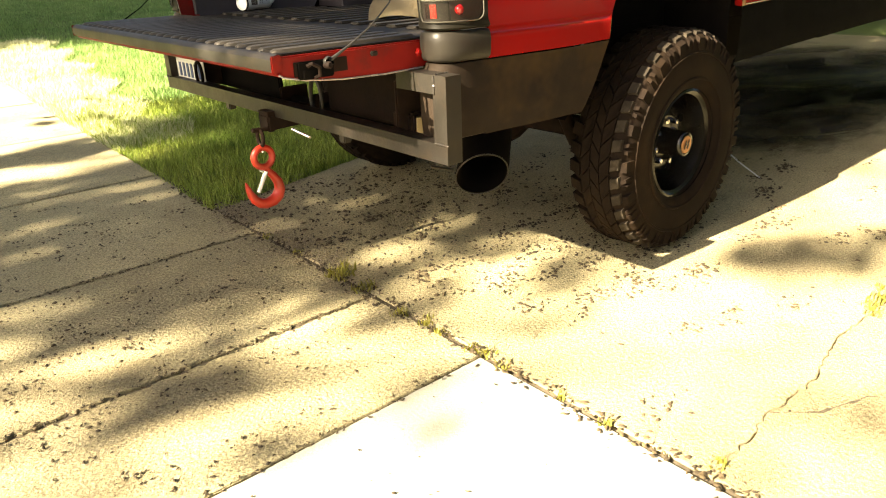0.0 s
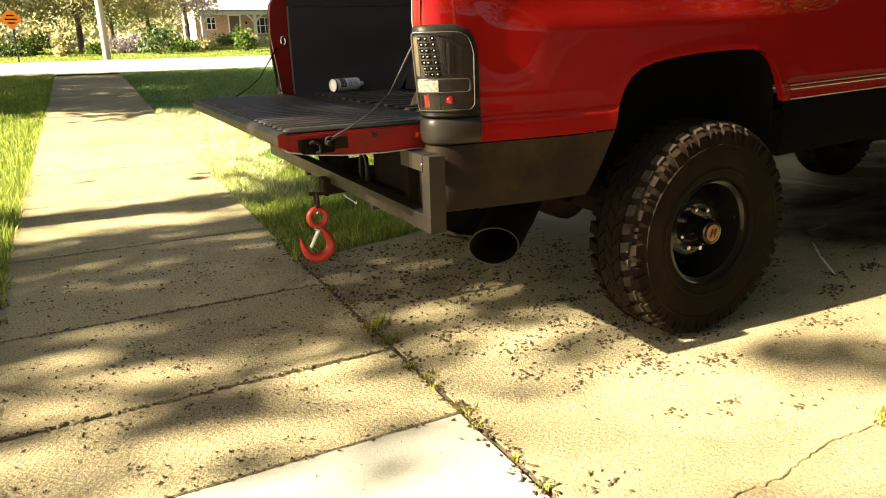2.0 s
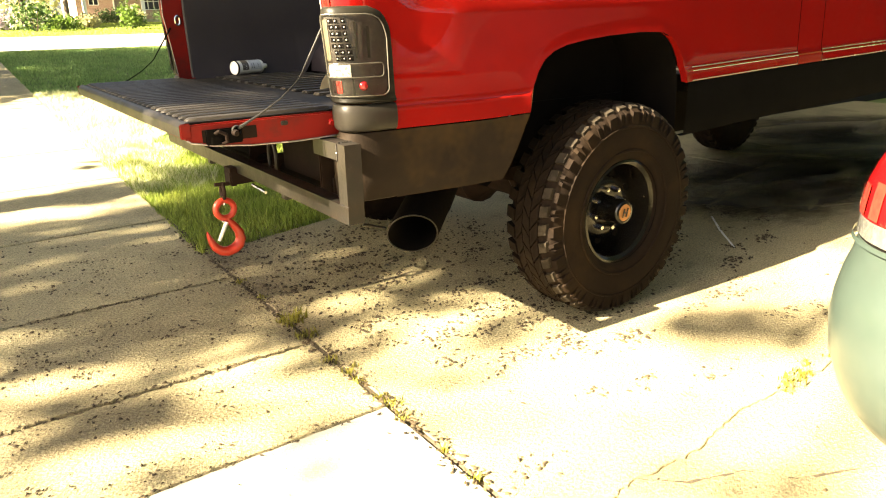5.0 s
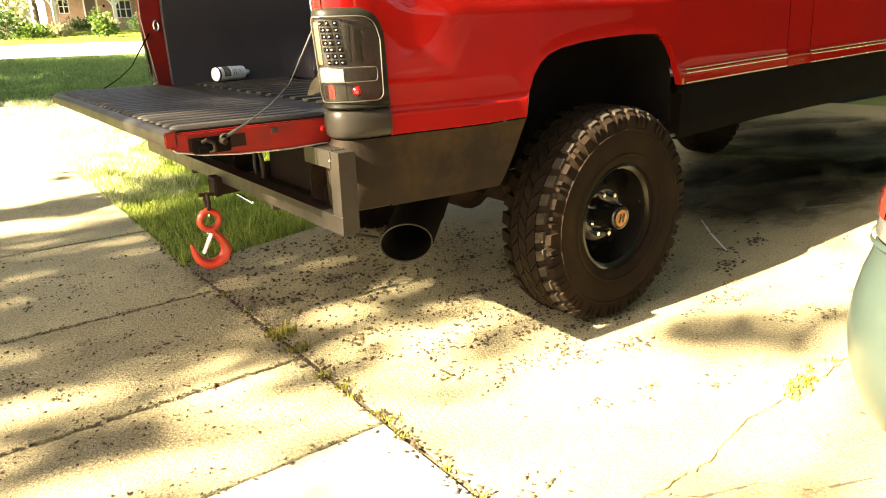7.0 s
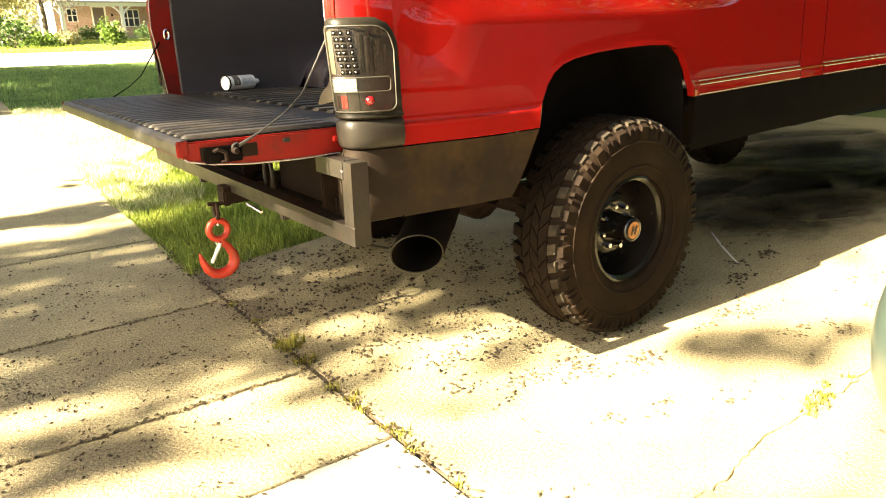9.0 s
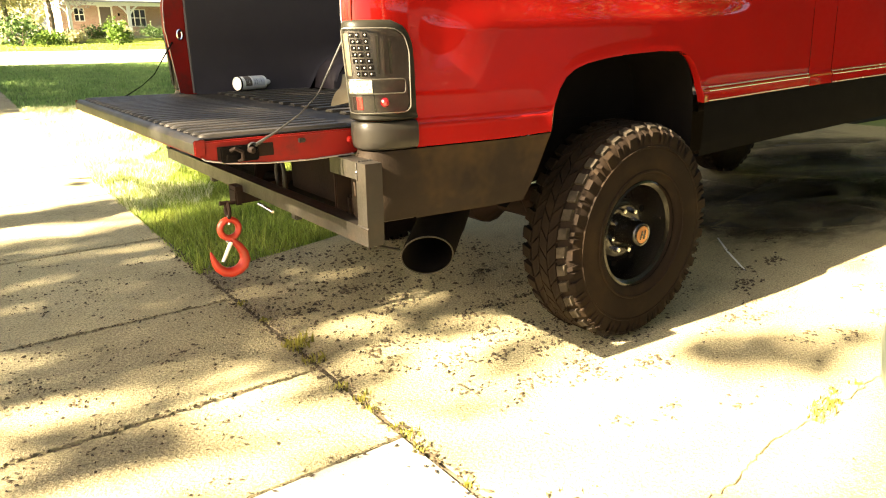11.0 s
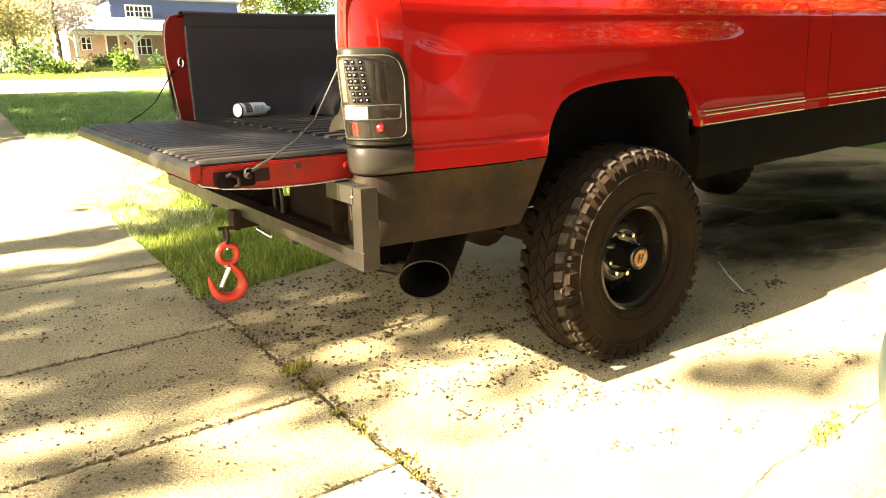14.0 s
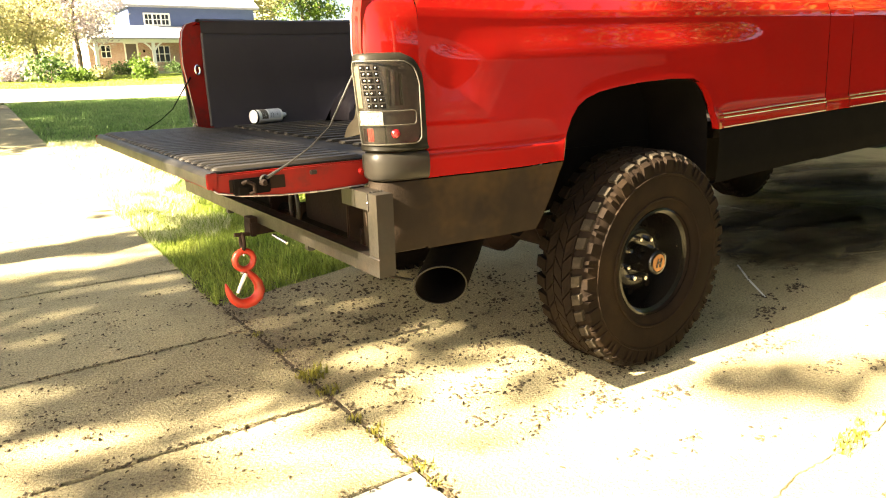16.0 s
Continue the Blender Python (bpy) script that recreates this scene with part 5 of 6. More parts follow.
    part("bumper_seam", loft([(0.698, 0.4535, 0.011), (0.702, 0.4535, 0.011)]), "black", car)
    part("upper_body", loft([(z, x + 0.003, i + 0.003) for z, x, i in upper]), "teal", car)
    part("deck", slab([(x, y) for x, y in outline(0.65, 0.14)], 0.975, 0.986, 0.004), "teal", car)
    part("underside", slab([(0.7, CY - 0.7), (4.7, CY - 0.7), (4.7, CY + 0.7), (0.7, CY + 0.7)], 0.19, 0.24), "black", car)
    cabn = [[(x, CY + s * w, z) for s, w, z in ((1, 0.74, 0.98), (1, 0.62, 1.38), (1, 0.5, 1.43), (0, 0, 1.45), (-1, 0.5, 1.43), (-1, 0.62, 1.38), (-1, 0.74, 0.98))] for x in (1.15, 1.75, 2.9, 3.7)]
    for i, (dz) in ((0, 0.0), (3, 0.0)):
        cabn[i] = [(x, y, 0.975 + (z - 0.98) * 0.08) for x, y, z in cabn[i]]
    b = grid(cabn)
    bmesh.ops.recalc_face_normals(b, faces=b.faces)
    part("cabin_glass", b, "pane", car, "dark cabin windows")
    part("roof_panel", box((2.3, CY, 1.452), (1.2, 1.05, 0.03), 0.012), "teal", car)
    for s in (1, -1):
        def ring(z0, z1, t0, t1, off, mat, name, label="", n=6):
            rows = []
            for i in range(n + 1):
                z = z0 + (z1 - z0) * i / n
                lv = upper if z > 0.70 else levels
                x0 = lerp([(a, c) for a, c, _ in lv], z) - off
                ins = lerp([(a, c) for a, _, c in lv], z) - off
                o = outline(x0, ins)
                lo, hi = 4 + t0, 4 + t1
                r = []
                for j in range(17):
                    q = lo + (hi - lo) * j / 16
                    k = int(q)
                    p, p2 = o[k], o[min(k + 1, len(o) - 1)]
                    r.append((p[0] + (p2[0] - p[0]) * (q - k), (p[1] + (p2[1] - p[1]) * (q - k)), z))
                rows.append([(x, y if s > 0 else 2 * CY - y, z) for x, y, z in r])
            b = grid(rows)
            bmesh.ops.recalc_face_normals(b, faces=b.faces)
            c = sum((v.co for v in b.verts), Vector()) / len(b.verts)
            f0 = next(iter(b.faces))
            if f0.normal.dot(c - Vector((2.0, CY, c.z))) < 0:
                bmesh.ops.reverse_faces(b, faces=b.faces)
            return part(name, b, mat, car, label)
        ring(0.745, 0.95, 0.8, 12.9, 0.006, "redlens", "tail_lamp", "glossy red wrap-round tail lamp")
        for q in range(5):
            ring(0.75, 0.80 + 0.012 * q, 2.2 + 1.9 * q, 3.3 + 1.9 * q, 0.0085, "redfacet", "lens_facet", "brighter reflector facet", 3)
        ring(0.706, 0.745, 0.8, 12.9, 0.005, "lens_grey", "lamp_base", "clear lower strip of the lamp")
        ring(0.694, 0.704, 0.6, 14.0, 0.010, "teal", "lamp_sill", "pale green lip under the lamp", 3)
        for x in (1.45, 4.05):
            tyre = part("wheel", lathe([(0.19, 0.0), (0.30, -0.01), (0.315, 0.02), (0.315, 0.17), (0.30, 0.2), (0.19, 0.19)], (x, CY + s * (HW - 0.03), 0.315), (0, -s, 0), 40), "rubber", car)
            part("rim", lathe([(0.20, 0.01), (0.18, 0.03), (0.05, 0.015), (0.0, 0.015)], (x, CY + s * (HW - 0.03), 0.315), (0, -s, 0), 28), "chrome", tyre)


M["redfacet"] = shade("red_facet", (0.42, 0.03, 0.02), 0.12, 0.2, colour2=(0.3, 0.01, 0.01), scale=60, coat=0.8)
M["lens_grey"] = shade("lamp_strip", (0.09, 0.09, 0.08), 0.15, 0.4, colour2=(0.22, 0.21, 0.19), scale=45, coat=0.6)
sedan()


# ---- plants ----
def mesh_stuff(name, verts, faces_tri, mat, label, category, parent=None, kind="stuff"):
    """A mesh from arrays: verts (n, 3) and triangles (m, 3)."""
    me = bpy.data.meshes.new(name)
    me.vertices.add(len(verts))
    me.vertices.foreach_set("co", np.asarray(verts, np.float32).ravel())
    k = len(faces_tri)
    me.loops.add(3 * k)
    me.loops.foreach_set("vertex_index", np.asarray(faces_tri, np.int32).ravel())
    me.polygons.add(k)
    me.polygons.foreach_set("loop_start", np.arange(0, 3 * k, 3, dtype=np.int32))
    me.update(calc_edges=True)
    me.materials.append(M[mat])
    ob = new(name, me)
    if parent:
        ob.parent = parent
        if parent.type == "EMPTY":
            ob.location = -parent.location
        return ob
    return tagged(ob, label, category, kind=kind)


def blades(rng, x, y, z, h, w):
    """Curved grass blades at places x, y, z with heights h and widths w."""
    n = len(x)
    a = rng.uniform(0, 2 * np.pi, n)
    lean = rng.uniform(0.05, 0.75, n) * h
    b = rng.uniform(0, 2 * np.pi, n)
    dx, dy = np.cos(a) * w / 2, np.sin(a) * w / 2
    lx, ly = np.cos(b) * lean, np.sin(b) * lean
    v = np.empty((n, 5, 3))
    v[:, 0] = np.stack([x - dx, y - dy, z], 1)
    v[:, 1] = np.stack([x + dx, y + dy, z], 1)
    v[:, 2] = np.stack([x - dx * 0.75 + lx * 0.35, y - dy * 0.75 + ly * 0.35, z + h * 0.6], 1)
    v[:, 3] = np.stack([x + dx * 0.75 + lx * 0.35, y + dy * 0.75 + ly * 0.35, z + h * 0.6], 1)
    v[:, 4] = np.stack([x + lx, y + ly, z + h * (1 - 0.25 * rng.uniform(0, 1, n))], 1)
    i = np.arange(n)[:, None, None] * 5
    f = np.array([[0, 1, 3], [0, 3, 2], [2, 3, 4]])[None] + i
    return v.reshape(-1, 3), f.reshape(-1, 3)


LAND = np.vectorize(land)


def grass(name, x0, x1, y0, y1, per, h0, h1, w, inside, label, seed, mat="blade"):
    rng = np.random.default_rng(seed)
    n = int((x1 - x0) * (y1 - y0) * per)
    x, y = rng.uniform(x0, x1, n), rng.uniform(y0, y1, n)
    keep = inside(x, y)
    x, y = x[keep], y[keep]
    patch = 0.5 + 0.5 * np.sin(x * 5.1 + 1.7 * np.sin(y * 3.3)) * np.sin(y * 4.3 + 1.3 * np.sin(x * 2.9))
    h = (h0 + (h1 - h0) * rng.uniform(0, 1, len(x)) ** 1.6) * (0.65 + 0.6 * patch)
    v, f = blades(rng, x, y, LAND(y) - 0.038, h, w * rng.uniform(0.6, 1.3, len(x)))
    mesh_stuff(name, v, f, mat, label, "grass")


def right_of_walk(x, y):
    edge = np.interp(y, [a for a, _ in right_edge], [b for _, b in right_edge])
    front = np.interp(x, [0, 0.86, 1.9, 4.1, 9], [1.86, 2.10, 2.36, 2.75, 3.4])
    return (x > edge - 0.025) & (y > front - 0.01) & (y < 20)


def left_of_walk(x, y):
    edge = np.interp(y, [a for a, _ in left_edge], [b for _, b in left_edge])
    return (x < edge + 0.03) & (y > 1.93) & (y < 20)


grass("lawn_grass", -0.05, 2.6, 1.8, 5.0, 5200, 0.06, 0.15, 0.006, right_of_walk, "unmown bright green lawn beside the driveway", 1)
grass("lawn_grass", -0.05, 6.0, 5.0, 10.0, 3000, 0.045, 0.11, 0.007, right_of_walk, "unmown bright green lawn beside the sidewalk", 2, "lawn")
grass("lawn_grass", -0.05, 12.0, 10.0, 20.0, 1100, 0.04, 0.085, 0.013, right_of_walk, "shaded green lawn running to the street", 3, "lawn")
# extra pale blades paint the overexposed sunlit strip of lawn
grass("dry_grass", -0.05, 1.3, 3.5, 10.2, 6500, 0.06, 0.14, 0.008, lambda x, y: right_of_walk(x, y) & (x < 0.22 + 0.09 * y + 0.12 * np.sin(y * 5.3)), "pale grass beside the sidewalk, sun glare put into its colour", 7, "glaregrass")
grass("parkway_grass", -4.6, -1.3, 1.9, 6.0, 3000, 0.07, 0.19, 0.007, left_of_walk, "tall unmown grass on the parkway strip", 4)
grass("parkway_grass", -5.0, -1.3, 6.0, 20.0, 1600, 0.05, 0.12, 0.010, left_of_walk, "tall unmown grass on the parkway strip", 5)
grass("far_grass", -12.0, 26.0, 30.2, 54.0, 110, 0.05, 0.10, 0.035, lambda x, y: x > -50, "sunlit front lawn across the street", 6)


def weeds():
    rng = np.random.default_rng(21)
    spots = [(0.005, 0.62, 9, 0.05), (0.0, 0.75, 7, 0.05), (0.02, 0.80, 14, 0.07), (0.0, 0.19, 3, 0.03), (0.01, 0.27, 5, 0.04), (0.0, 0.05, 4, 0.03), (0.02, 0.0, 5, 0.035), (0.0, -0.09, 5, 0.03),
             (1.12, -0.69, 9, 0.05), (1.2, -0.67, 8, 0.045), (1.28, -0.65, 5, 0.035), (1.06, -0.70, 5, 0.035), (1.4, -0.67, 4, 0.03), (0.06, -0.72, 4, 0.03), (-0.02, 0.38, 4, 0.035), (0.01, 1.1, 5, 0.03), (0.0, 1.35, 6, 0.03),
             (0.0, -0.3, 3, 0.02), (0.0, -0.45, 4, 0.025)]
    spots += [(lerp(left_edge, y) - 0.02 + rng.uniform(-0.03, 0.03), y, int(rng.integers(3, 9)), rng.uniform(0.03, 0.06)) for y in rng.uniform(-0.2, 2.0, 26)]
    for cx, cy, n, s in spots:
        t = tagged(new("weed"), "small yellow-green weed growing in a joint", "weed", "weeds in the joints")
        t.location = (cx, cy, -0.008)
        m = n * 5
        r = s * rng.uniform(0, 1, m) ** 0.7
        a = rng.uniform(0, 2 * np.pi, m)
        v, f = blades(rng, cx + r * np.cos(a), cy + r * np.sin(a) * 0.8, np.full(m, -0.008), rng.uniform(0.3, 1.0, m) * s * 0.7 + 0.008, np.full(m, 0.006) * rng.uniform(0.6, 1.8, m))
        mesh_stuff("weed_leaves", v, f, "weed", "", "", t)


weeds()


def litter():
    """Dropped catkins, seed husks and grit on the concrete."""
    rng = np.random.default_rng(8)
    xs, ys, ss = [], [], []

    def scatter(n, x0, x1, y0, y1, lo, hi):
        xs.append(rng.uniform(x0, x1, n)), ys.append(rng.uniform(y0, y1, n)), ss.append(rng.uniform(0, 1, n) ** 2 * (hi - lo) + lo)

    scatter(380, 0.05, 3.2, -0.65, 1.95, 0.003, 0.011)
    scatter(1500, 0.05, 1.5, 0.35, 1.9, 0.003, 0.013)
    scatter(650, -1.35, 0, 0.3, 2.8, 0.003, 0.011)
    scatter(420, 0.05, 1.2, 0.9, 1.95, 0.006, 0.015)
    scatter(120, 0.05, 2.6, -2.2, -0.7, 0.004, 0.013)
    scatter(90, -1.4, 0.0, -1.2, 0, 0.003, 0.008)
    scatter(60, -3.2, -1.45, -1.0, 1.9, 0.004, 0.012)
    for k in range(130):
        cx, cy = (rng.uniform(0.1, 2.9), rng.uniform(-0.6, 1.4)) if k % 3 else (rng.uniform(0.1, 1.3), rng.uniform(-0.2, 0.7))
        n = int(rng.integers(7, 30))
        xs.append(cx + rng.normal(0, 0.05, n)), ys.append(cy + rng.normal(0, 0.024, n)), ss.append(rng.uniform(0.0035, 0.012, n))
    for _ in range(110):
        cx, cy = rng.uniform(-1.3, -0.05), rng.uniform(0.05, 2.4)
        n = int(rng.integers(5, 14))
        xs.append(cx + rng.normal(0, 0.04, n)), ys.append(cy + rng.normal(0, 0.02, n)), ss.append(rng.uniform(0.003, 0.009, n))
    for jx, amp, n in ((0.0, 0.022, 900), (-1.42, 0.045, 700)):
        yy = rng.uniform(-1.2, 2.4, n)
        xs.append((np.interp(yy, [-6, 0, 3], [-1.41, -1.41, -1.53]) if jx < -1 else jx) + rng.normal(0, amp, n)), ys.append(yy), ss.append(rng.uniform(0.003, 0.012, n))
    for jy, m in ((0.556, 170), (1.436, 140), (0.0, 110)):
        xs.append(rng.uniform(-1.35, 0, m)), ys.append(jy + rng.normal(0, 0.012, m)), ss.append(rng.uniform(0.003, 0.009, m))
    flakes(rng, np.concatenate(xs), np.concatenate(ys), np.concatenate(ss) * 1.12, "tree_litter", "debris", "dry dark catkins and seed husks scattered on concrete", "litter")
    n = 1500
    yy, xx = rng.normal(1.88, 0.12, n), rng.uniform(0.0, 0.7, n) ** 1.3
    x2, y2 = [xx, rng.normal(0.01, 0.03, 700), np.interp(rng.uniform(0, 1, 900), [0, 1], [-1.41, -1.5]) + rng.normal(0, 0.04, 900)], [yy + 0.27 * xx - 0.07, rng.uniform(0.2, 1.9, 700), rng.uniform(-0.6, 2.0, 900)]
    x2 += [np.abs(rng.normal(0.0, 0.07, 1500)) + 0.006, rng.normal(-0.03, 0.05, 500)]
    y2 += [rng.uniform(0.85, 1.95, 1500), rng.uniform(0.6, 1.9, 500)]
    x2, y2 = np.concatenate(x2), np.concatenate(y2)
    flakes(rng, x2, y2, rng.uniform(0.002, 0.008, len(x2)), "grit", "grit", "pale grit and crumbs of soil along the joints", "grit")


def flakes(rng, x, y, s, name, mat, label, category):
    """Small bent flakes lying at x, y with half-lengths s."""
    n = len(x)
    a = rng.uniform(0, np.pi, n)
    ln, wd, ht = s * rng.uniform(0.6, 1.2, n), s * rng.uniform(0.2, 0.6, n), s * rng.uniform(0.35, 0.8, n)
    c, d = np.cos(a), np.sin(a)
    z = np.zeros(n)
    bend = rng.uniform(-0.5, 0.5, n) * ln
    v = np.empty((n, 6, 3))
    v[:, 0] = np.stack([x - c * ln, y - d * ln, z + 0.0015], 1)
    v[:, 1] = np.stack([x - d * (wd + bend), y + c * (wd + bend), z + 0.001], 1)
    v[:, 2] = np.stack([x + c * ln, y + d * ln, z + 0.0015], 1)
    v[:, 3] = np.stack([x + d * (wd - bend), y - c * (wd - bend), z + 0.001], 1)
    v[:, 4] = np.stack([x - c * ln * 0.4 - d * bend * 0.7, y - d * ln * 0.4 + c * bend * 0.7, z + ht], 1)
    v[:, 5] = np.stack([x + c * ln * 0.4 - d * bend * 0.7, y + d * ln * 0.4 + c * bend * 0.7, z + ht], 1)
    f = np.array([[0, 3, 4], [4, 3, 5], [3, 2, 5], [2, 1, 5], [5, 1, 4], [1, 0, 4]])[None] + np.arange(n)[:, None, None] * 6
    mesh_stuff(name, v.reshape(-1, 3), f.reshape(-1, 3), mat, label, category)


litter()


def leaf_cloud(rng, centres, spread, per, size):
    """Leaves as bent kites scattered round the clump centres."""
    n = len(centres) * per
    c = np.repeat(centres, per, 0) + rng.normal(0, 1, (n, 3)) * np.repeat(spread, per)[:, None] * np.array([1, 1, 0.7])
    u = rng.normal(0, 1, (n, 3))
    u /= np.linalg.norm(u, axis=1)[:, None]
    w = np.cross(u, rng.normal(0, 1, (n, 3)))
    w /= np.linalg.norm(w, axis=1)[:, None]
    s = size * rng.uniform(0.6, 1.4, n)[:, None]
    nn = np.cross(u, w) * s * 0.18
    v = np.stack([c - u * s, c + w * s * 0.5 + nn, c + u * s, c - w * s * 0.5 + nn], 1)
    f = np.array([[0, 1, 3], [1, 2, 3]])[None] + np.arange(n)[:, None, None] * 4
    return v.reshape(-1, 3), f.reshape(-1, 3)


def tree(at, height, crown, clumps, per, leaf_size, mat, label, seed, trunk_r=0.2, clump=0.5, hole=0.0):
    """A tree: tapered trunk, limbs and an uneven crown. crown: (centre height, radius in x, radius in y, radius in z)."""
    rng = np.random.default_rng(seed)
    x, y = at
    z = land(y) - 0.04
    t = thing("tree", (x, y, z), label, "tree")
    ch, rx, ry, rz = crown
    top = Vector((x + rng.uniform(-0.3, 0.3), y + rng.uniform(-0.3, 0.3), z + ch + rz * 0.55))
    pts = [Vector((x, y, z - 0.1)), Vector((x, y, z + 0.15)), Vector((x + 0.05, y, z + height * 0.2)), Vector((x - 0.05, y + 0.05, z + height * 0.4)), top]
    trunk = part("trunk", tube(pts, [trunk_r * 1.5, trunk_r * 1.1, trunk_r * 0.9, trunk_r * 0.7, trunk_r * 0.12], 12), "bark", t)
    cs = []
    limbs = max(5, clumps // 30)
    for k in range(limbs):
        a = 2 * math.pi * (k + rng.uniform(0, 0.6)) / limbs
        e = rng.uniform(-0.75, 0.9)
        tip = Vector((x + rx * 0.85 * math.cos(a) * math.sqrt(1 - e * e * 0.7), y + ry * 0.85 * math.sin(a) * math.sqrt(1 - e * e * 0.7), z + ch + rz * e))
        s = pts[3].lerp(top, max(0.0, 0.3 + 0.5 * e)) if e > -0.4 else pts[2].lerp(pts[3], 0.8)
        mid = s.lerp(tip, 0.5) + Vector((0, 0, 0.12 * rz))
        part("limb", tube([s, mid, tip], [trunk_r * 0.42, trunk_r * 0.25, trunk_r * 0.05], 7), "bark", t)
        m = max(2, int(0.6 * clumps / limbs))
        for _ in range(m):
            q = s.lerp(mid, rng.uniform(0.5, 1)) if rng.uniform() < 0.3 else mid.lerp(tip, rng.uniform(0.1, 1.08))
            cs.append((q.x + rng.normal(0, 0.16 * rx), q.y + rng.normal(0, 0.16 * ry), q.z + rng.normal(0, 0.14 * rz)))
    while len(cs) < clumps:
        p = rng.normal(0, 1, 3)
        p *= rng.uniform(0.55, 1.05) / np.linalg.norm(p)
        cs.append((x + p[0] * rx, y + p[1] * ry, z + ch + p[2] * rz))
    cs = np.array(cs)
    v, f = leaf_cloud(rng, cs, clump * rng.uniform(0.45, 1.0, len(cs)), per, leaf_size)
    mesh_stuff("crown", v, f, mat, "", "", t)
    return t


def shrub(at, r, h, mat, label, seed, n=26, size=0.07):
    rng = np.random.default_rng(seed)
    x, y = at
    z = land(y) - 0.04
    t = thing("shrub", (x, y, z), label, "shrub")
    for k in range(4):
        a = 2 * math.pi * k / 4 + 0.4
        part("stem", tube([(x, y, z - 0.05), (x + 0.4 * r * math.cos(a), y + 0.4 * r * math.sin(a), z + h * 0.7)], [0.03, 0.01], 5), "bark", t)
    p = rng.normal(0, 1, (n, 3))
    p = p / np.linalg.norm(p, axis=1)[:, None] * rng.uniform(0.4, 0.95, n)[:, None]
    cs = np.stack([x + p[:, 0] * r, y + p[:, 1] * r, z + h * 0.5 + p[:, 2] * h * 0.48], 1)
    v, f = leaf_cloud(rng, cs, np.full(n, 0.3 * r), 34, size)
    v[:, 2] = np.maximum(v[:, 2], z + 0.02)
    mesh_stuff("foliage", v, f, mat, "", "", t)
    return t


def cover(x, y):
    """Drawn shade map: leaf density per ground place, runs and gaps along the sunlight."""
    v = y + 0.07 * x

    def spot(cx, cv, rx, rv):
        return np.exp(-((x - cx) / rx) ** 2 - ((v - cv) / rv) ** 2)

    # over the driveway and the lawn: open near the kerb, closed under the truck's flank
    drive = np.interp(v, [-2.6, -1.4, -0.9, 0.05, 0.24, 0.5, 0.56, 0.68, 0.80, 0.90, 2.2, 2.5, 2.62, 3.0, 3.12, 3.42, 3.6, 3.92, 4.0],
                      [0.05, 0.03, 0.02, 0.06, 0.32, 0.38, 0.42, 0.5, 0.75, 0.88, 1.15, 1.3, 1.1, 0.85, 0.22, 0.18, 0.7, 0.7, 0.0])
    drive = drive + 0.35 * spot(0.17, 0.12, 0.17, 0.07) + 0.65 * spot(1.2, -0.18, 0.2, 0.09) + 0.65 * spot(1.42, -0.34, 0.26, 0.10) + 0.55 * spot(1.75, -0.42, 0.3, 0.08) + 0.35 * spot(1.55, -0.2, 0.2, 0.06) + 0.35 * spot(0.62, -0.80, 0.4, 0.1) + 0.2 * spot(0.75, 0.2, 0.25, 0.1)
    drive = drive * (1 - spot(0.27, 0.35, 0.3, 0.11)) * (1 - 0.9 * spot(2.0, -0.13, 0.3, 0.12))
    # over the sidewalk the runs lie aslant
    u = v + 0.25 * x
    path = np.interp(u, [-0.9, -0.36, -0.26, -0.17, -0.12, -0.07, 0.10, 0.18, 0.26, 0.36, 0.45, 0.49, 0.54, 0.6, 0.8, 0.88, 0.94, 1.02, 1.8, 1.96, 2.04, 2.15, 2.3],
                     [0.04, 0.06, 0.32, 0.4, 0.36, 0.05, 0.0, 0.55, 0.68, 0.7, 0.6, 0.35, 0.3, 0.65, 0.75, 0.35, 0.35, 0.95, 0.95, 0.6, 0.6, 0.95, 0.95])
    path = np.where(v > 2.45, np.interp(v, [2.45, 3.0, 3.12, 3.42, 3.6, 3.92, 4.0], [0.95, 1.0, 0.22, 0.18, 0.9, 0.9, 0.0]), path)
    path = path * (1 - spot(-0.38, 0.61, 0.22, 0.10)) + 0.5 * spot(-1.0, 0.3, 0.16, 0.1)
    path = path * (1 - 0.8 * spot(-0.05, -0.25, 0.16, 0.2))
    path = path * (1 - 0.85 * spot(-1.0, 1.05, 0.16, 0.12)) * (1 - 0.6 * spot(-0.95, 0.62, 0.2, 0.12))
    k = np.where(x > 0, drive + 0.7 * np.clip((x - 0.3) / 0.2, 0, 1) * ((v > 2.4) & (v < 4.2)), path)
    wave = np.sin(x * 4.1 + 2.0 * np.sin(v * 6.0)) * np.sin(v * 17.0 + 1.3 * np.sin(x * 2.3))
    return np.maximum(k * (1 + 0.28 * wave * np.clip((0.95 - k) / 0.3, 0, 1)), 0.0) ** 1.5


def shade_tree(at, crown, count, size, mat, label, seed, trunk_r):
    """An unseen broad tree, leaves kept where cover() wants shade, in runs with gaps."""
    rng = np.random.default_rng(seed)
    x, y = at
    z = -0.05
    t = thing("tree", (x, y, z), label, "tree")
    ch, rx, ry, rz = crown
    pts = [Vector((x, y, z - 0.1)), Vector((x, y, z + 0.2)), Vector((x + 0.06, y - 0.05, z + 2.4)), Vector((x - 0.05, y + 0.05, z + 4.6)), Vector((x, y, z + ch + 0.3 * rz))]
    part("trunk", tube(pts, [trunk_r * 1.5, trunk_r * 1.1, trunk_r * 0.9, trunk_r * 0.7, 0.02], 12), "bark", t)
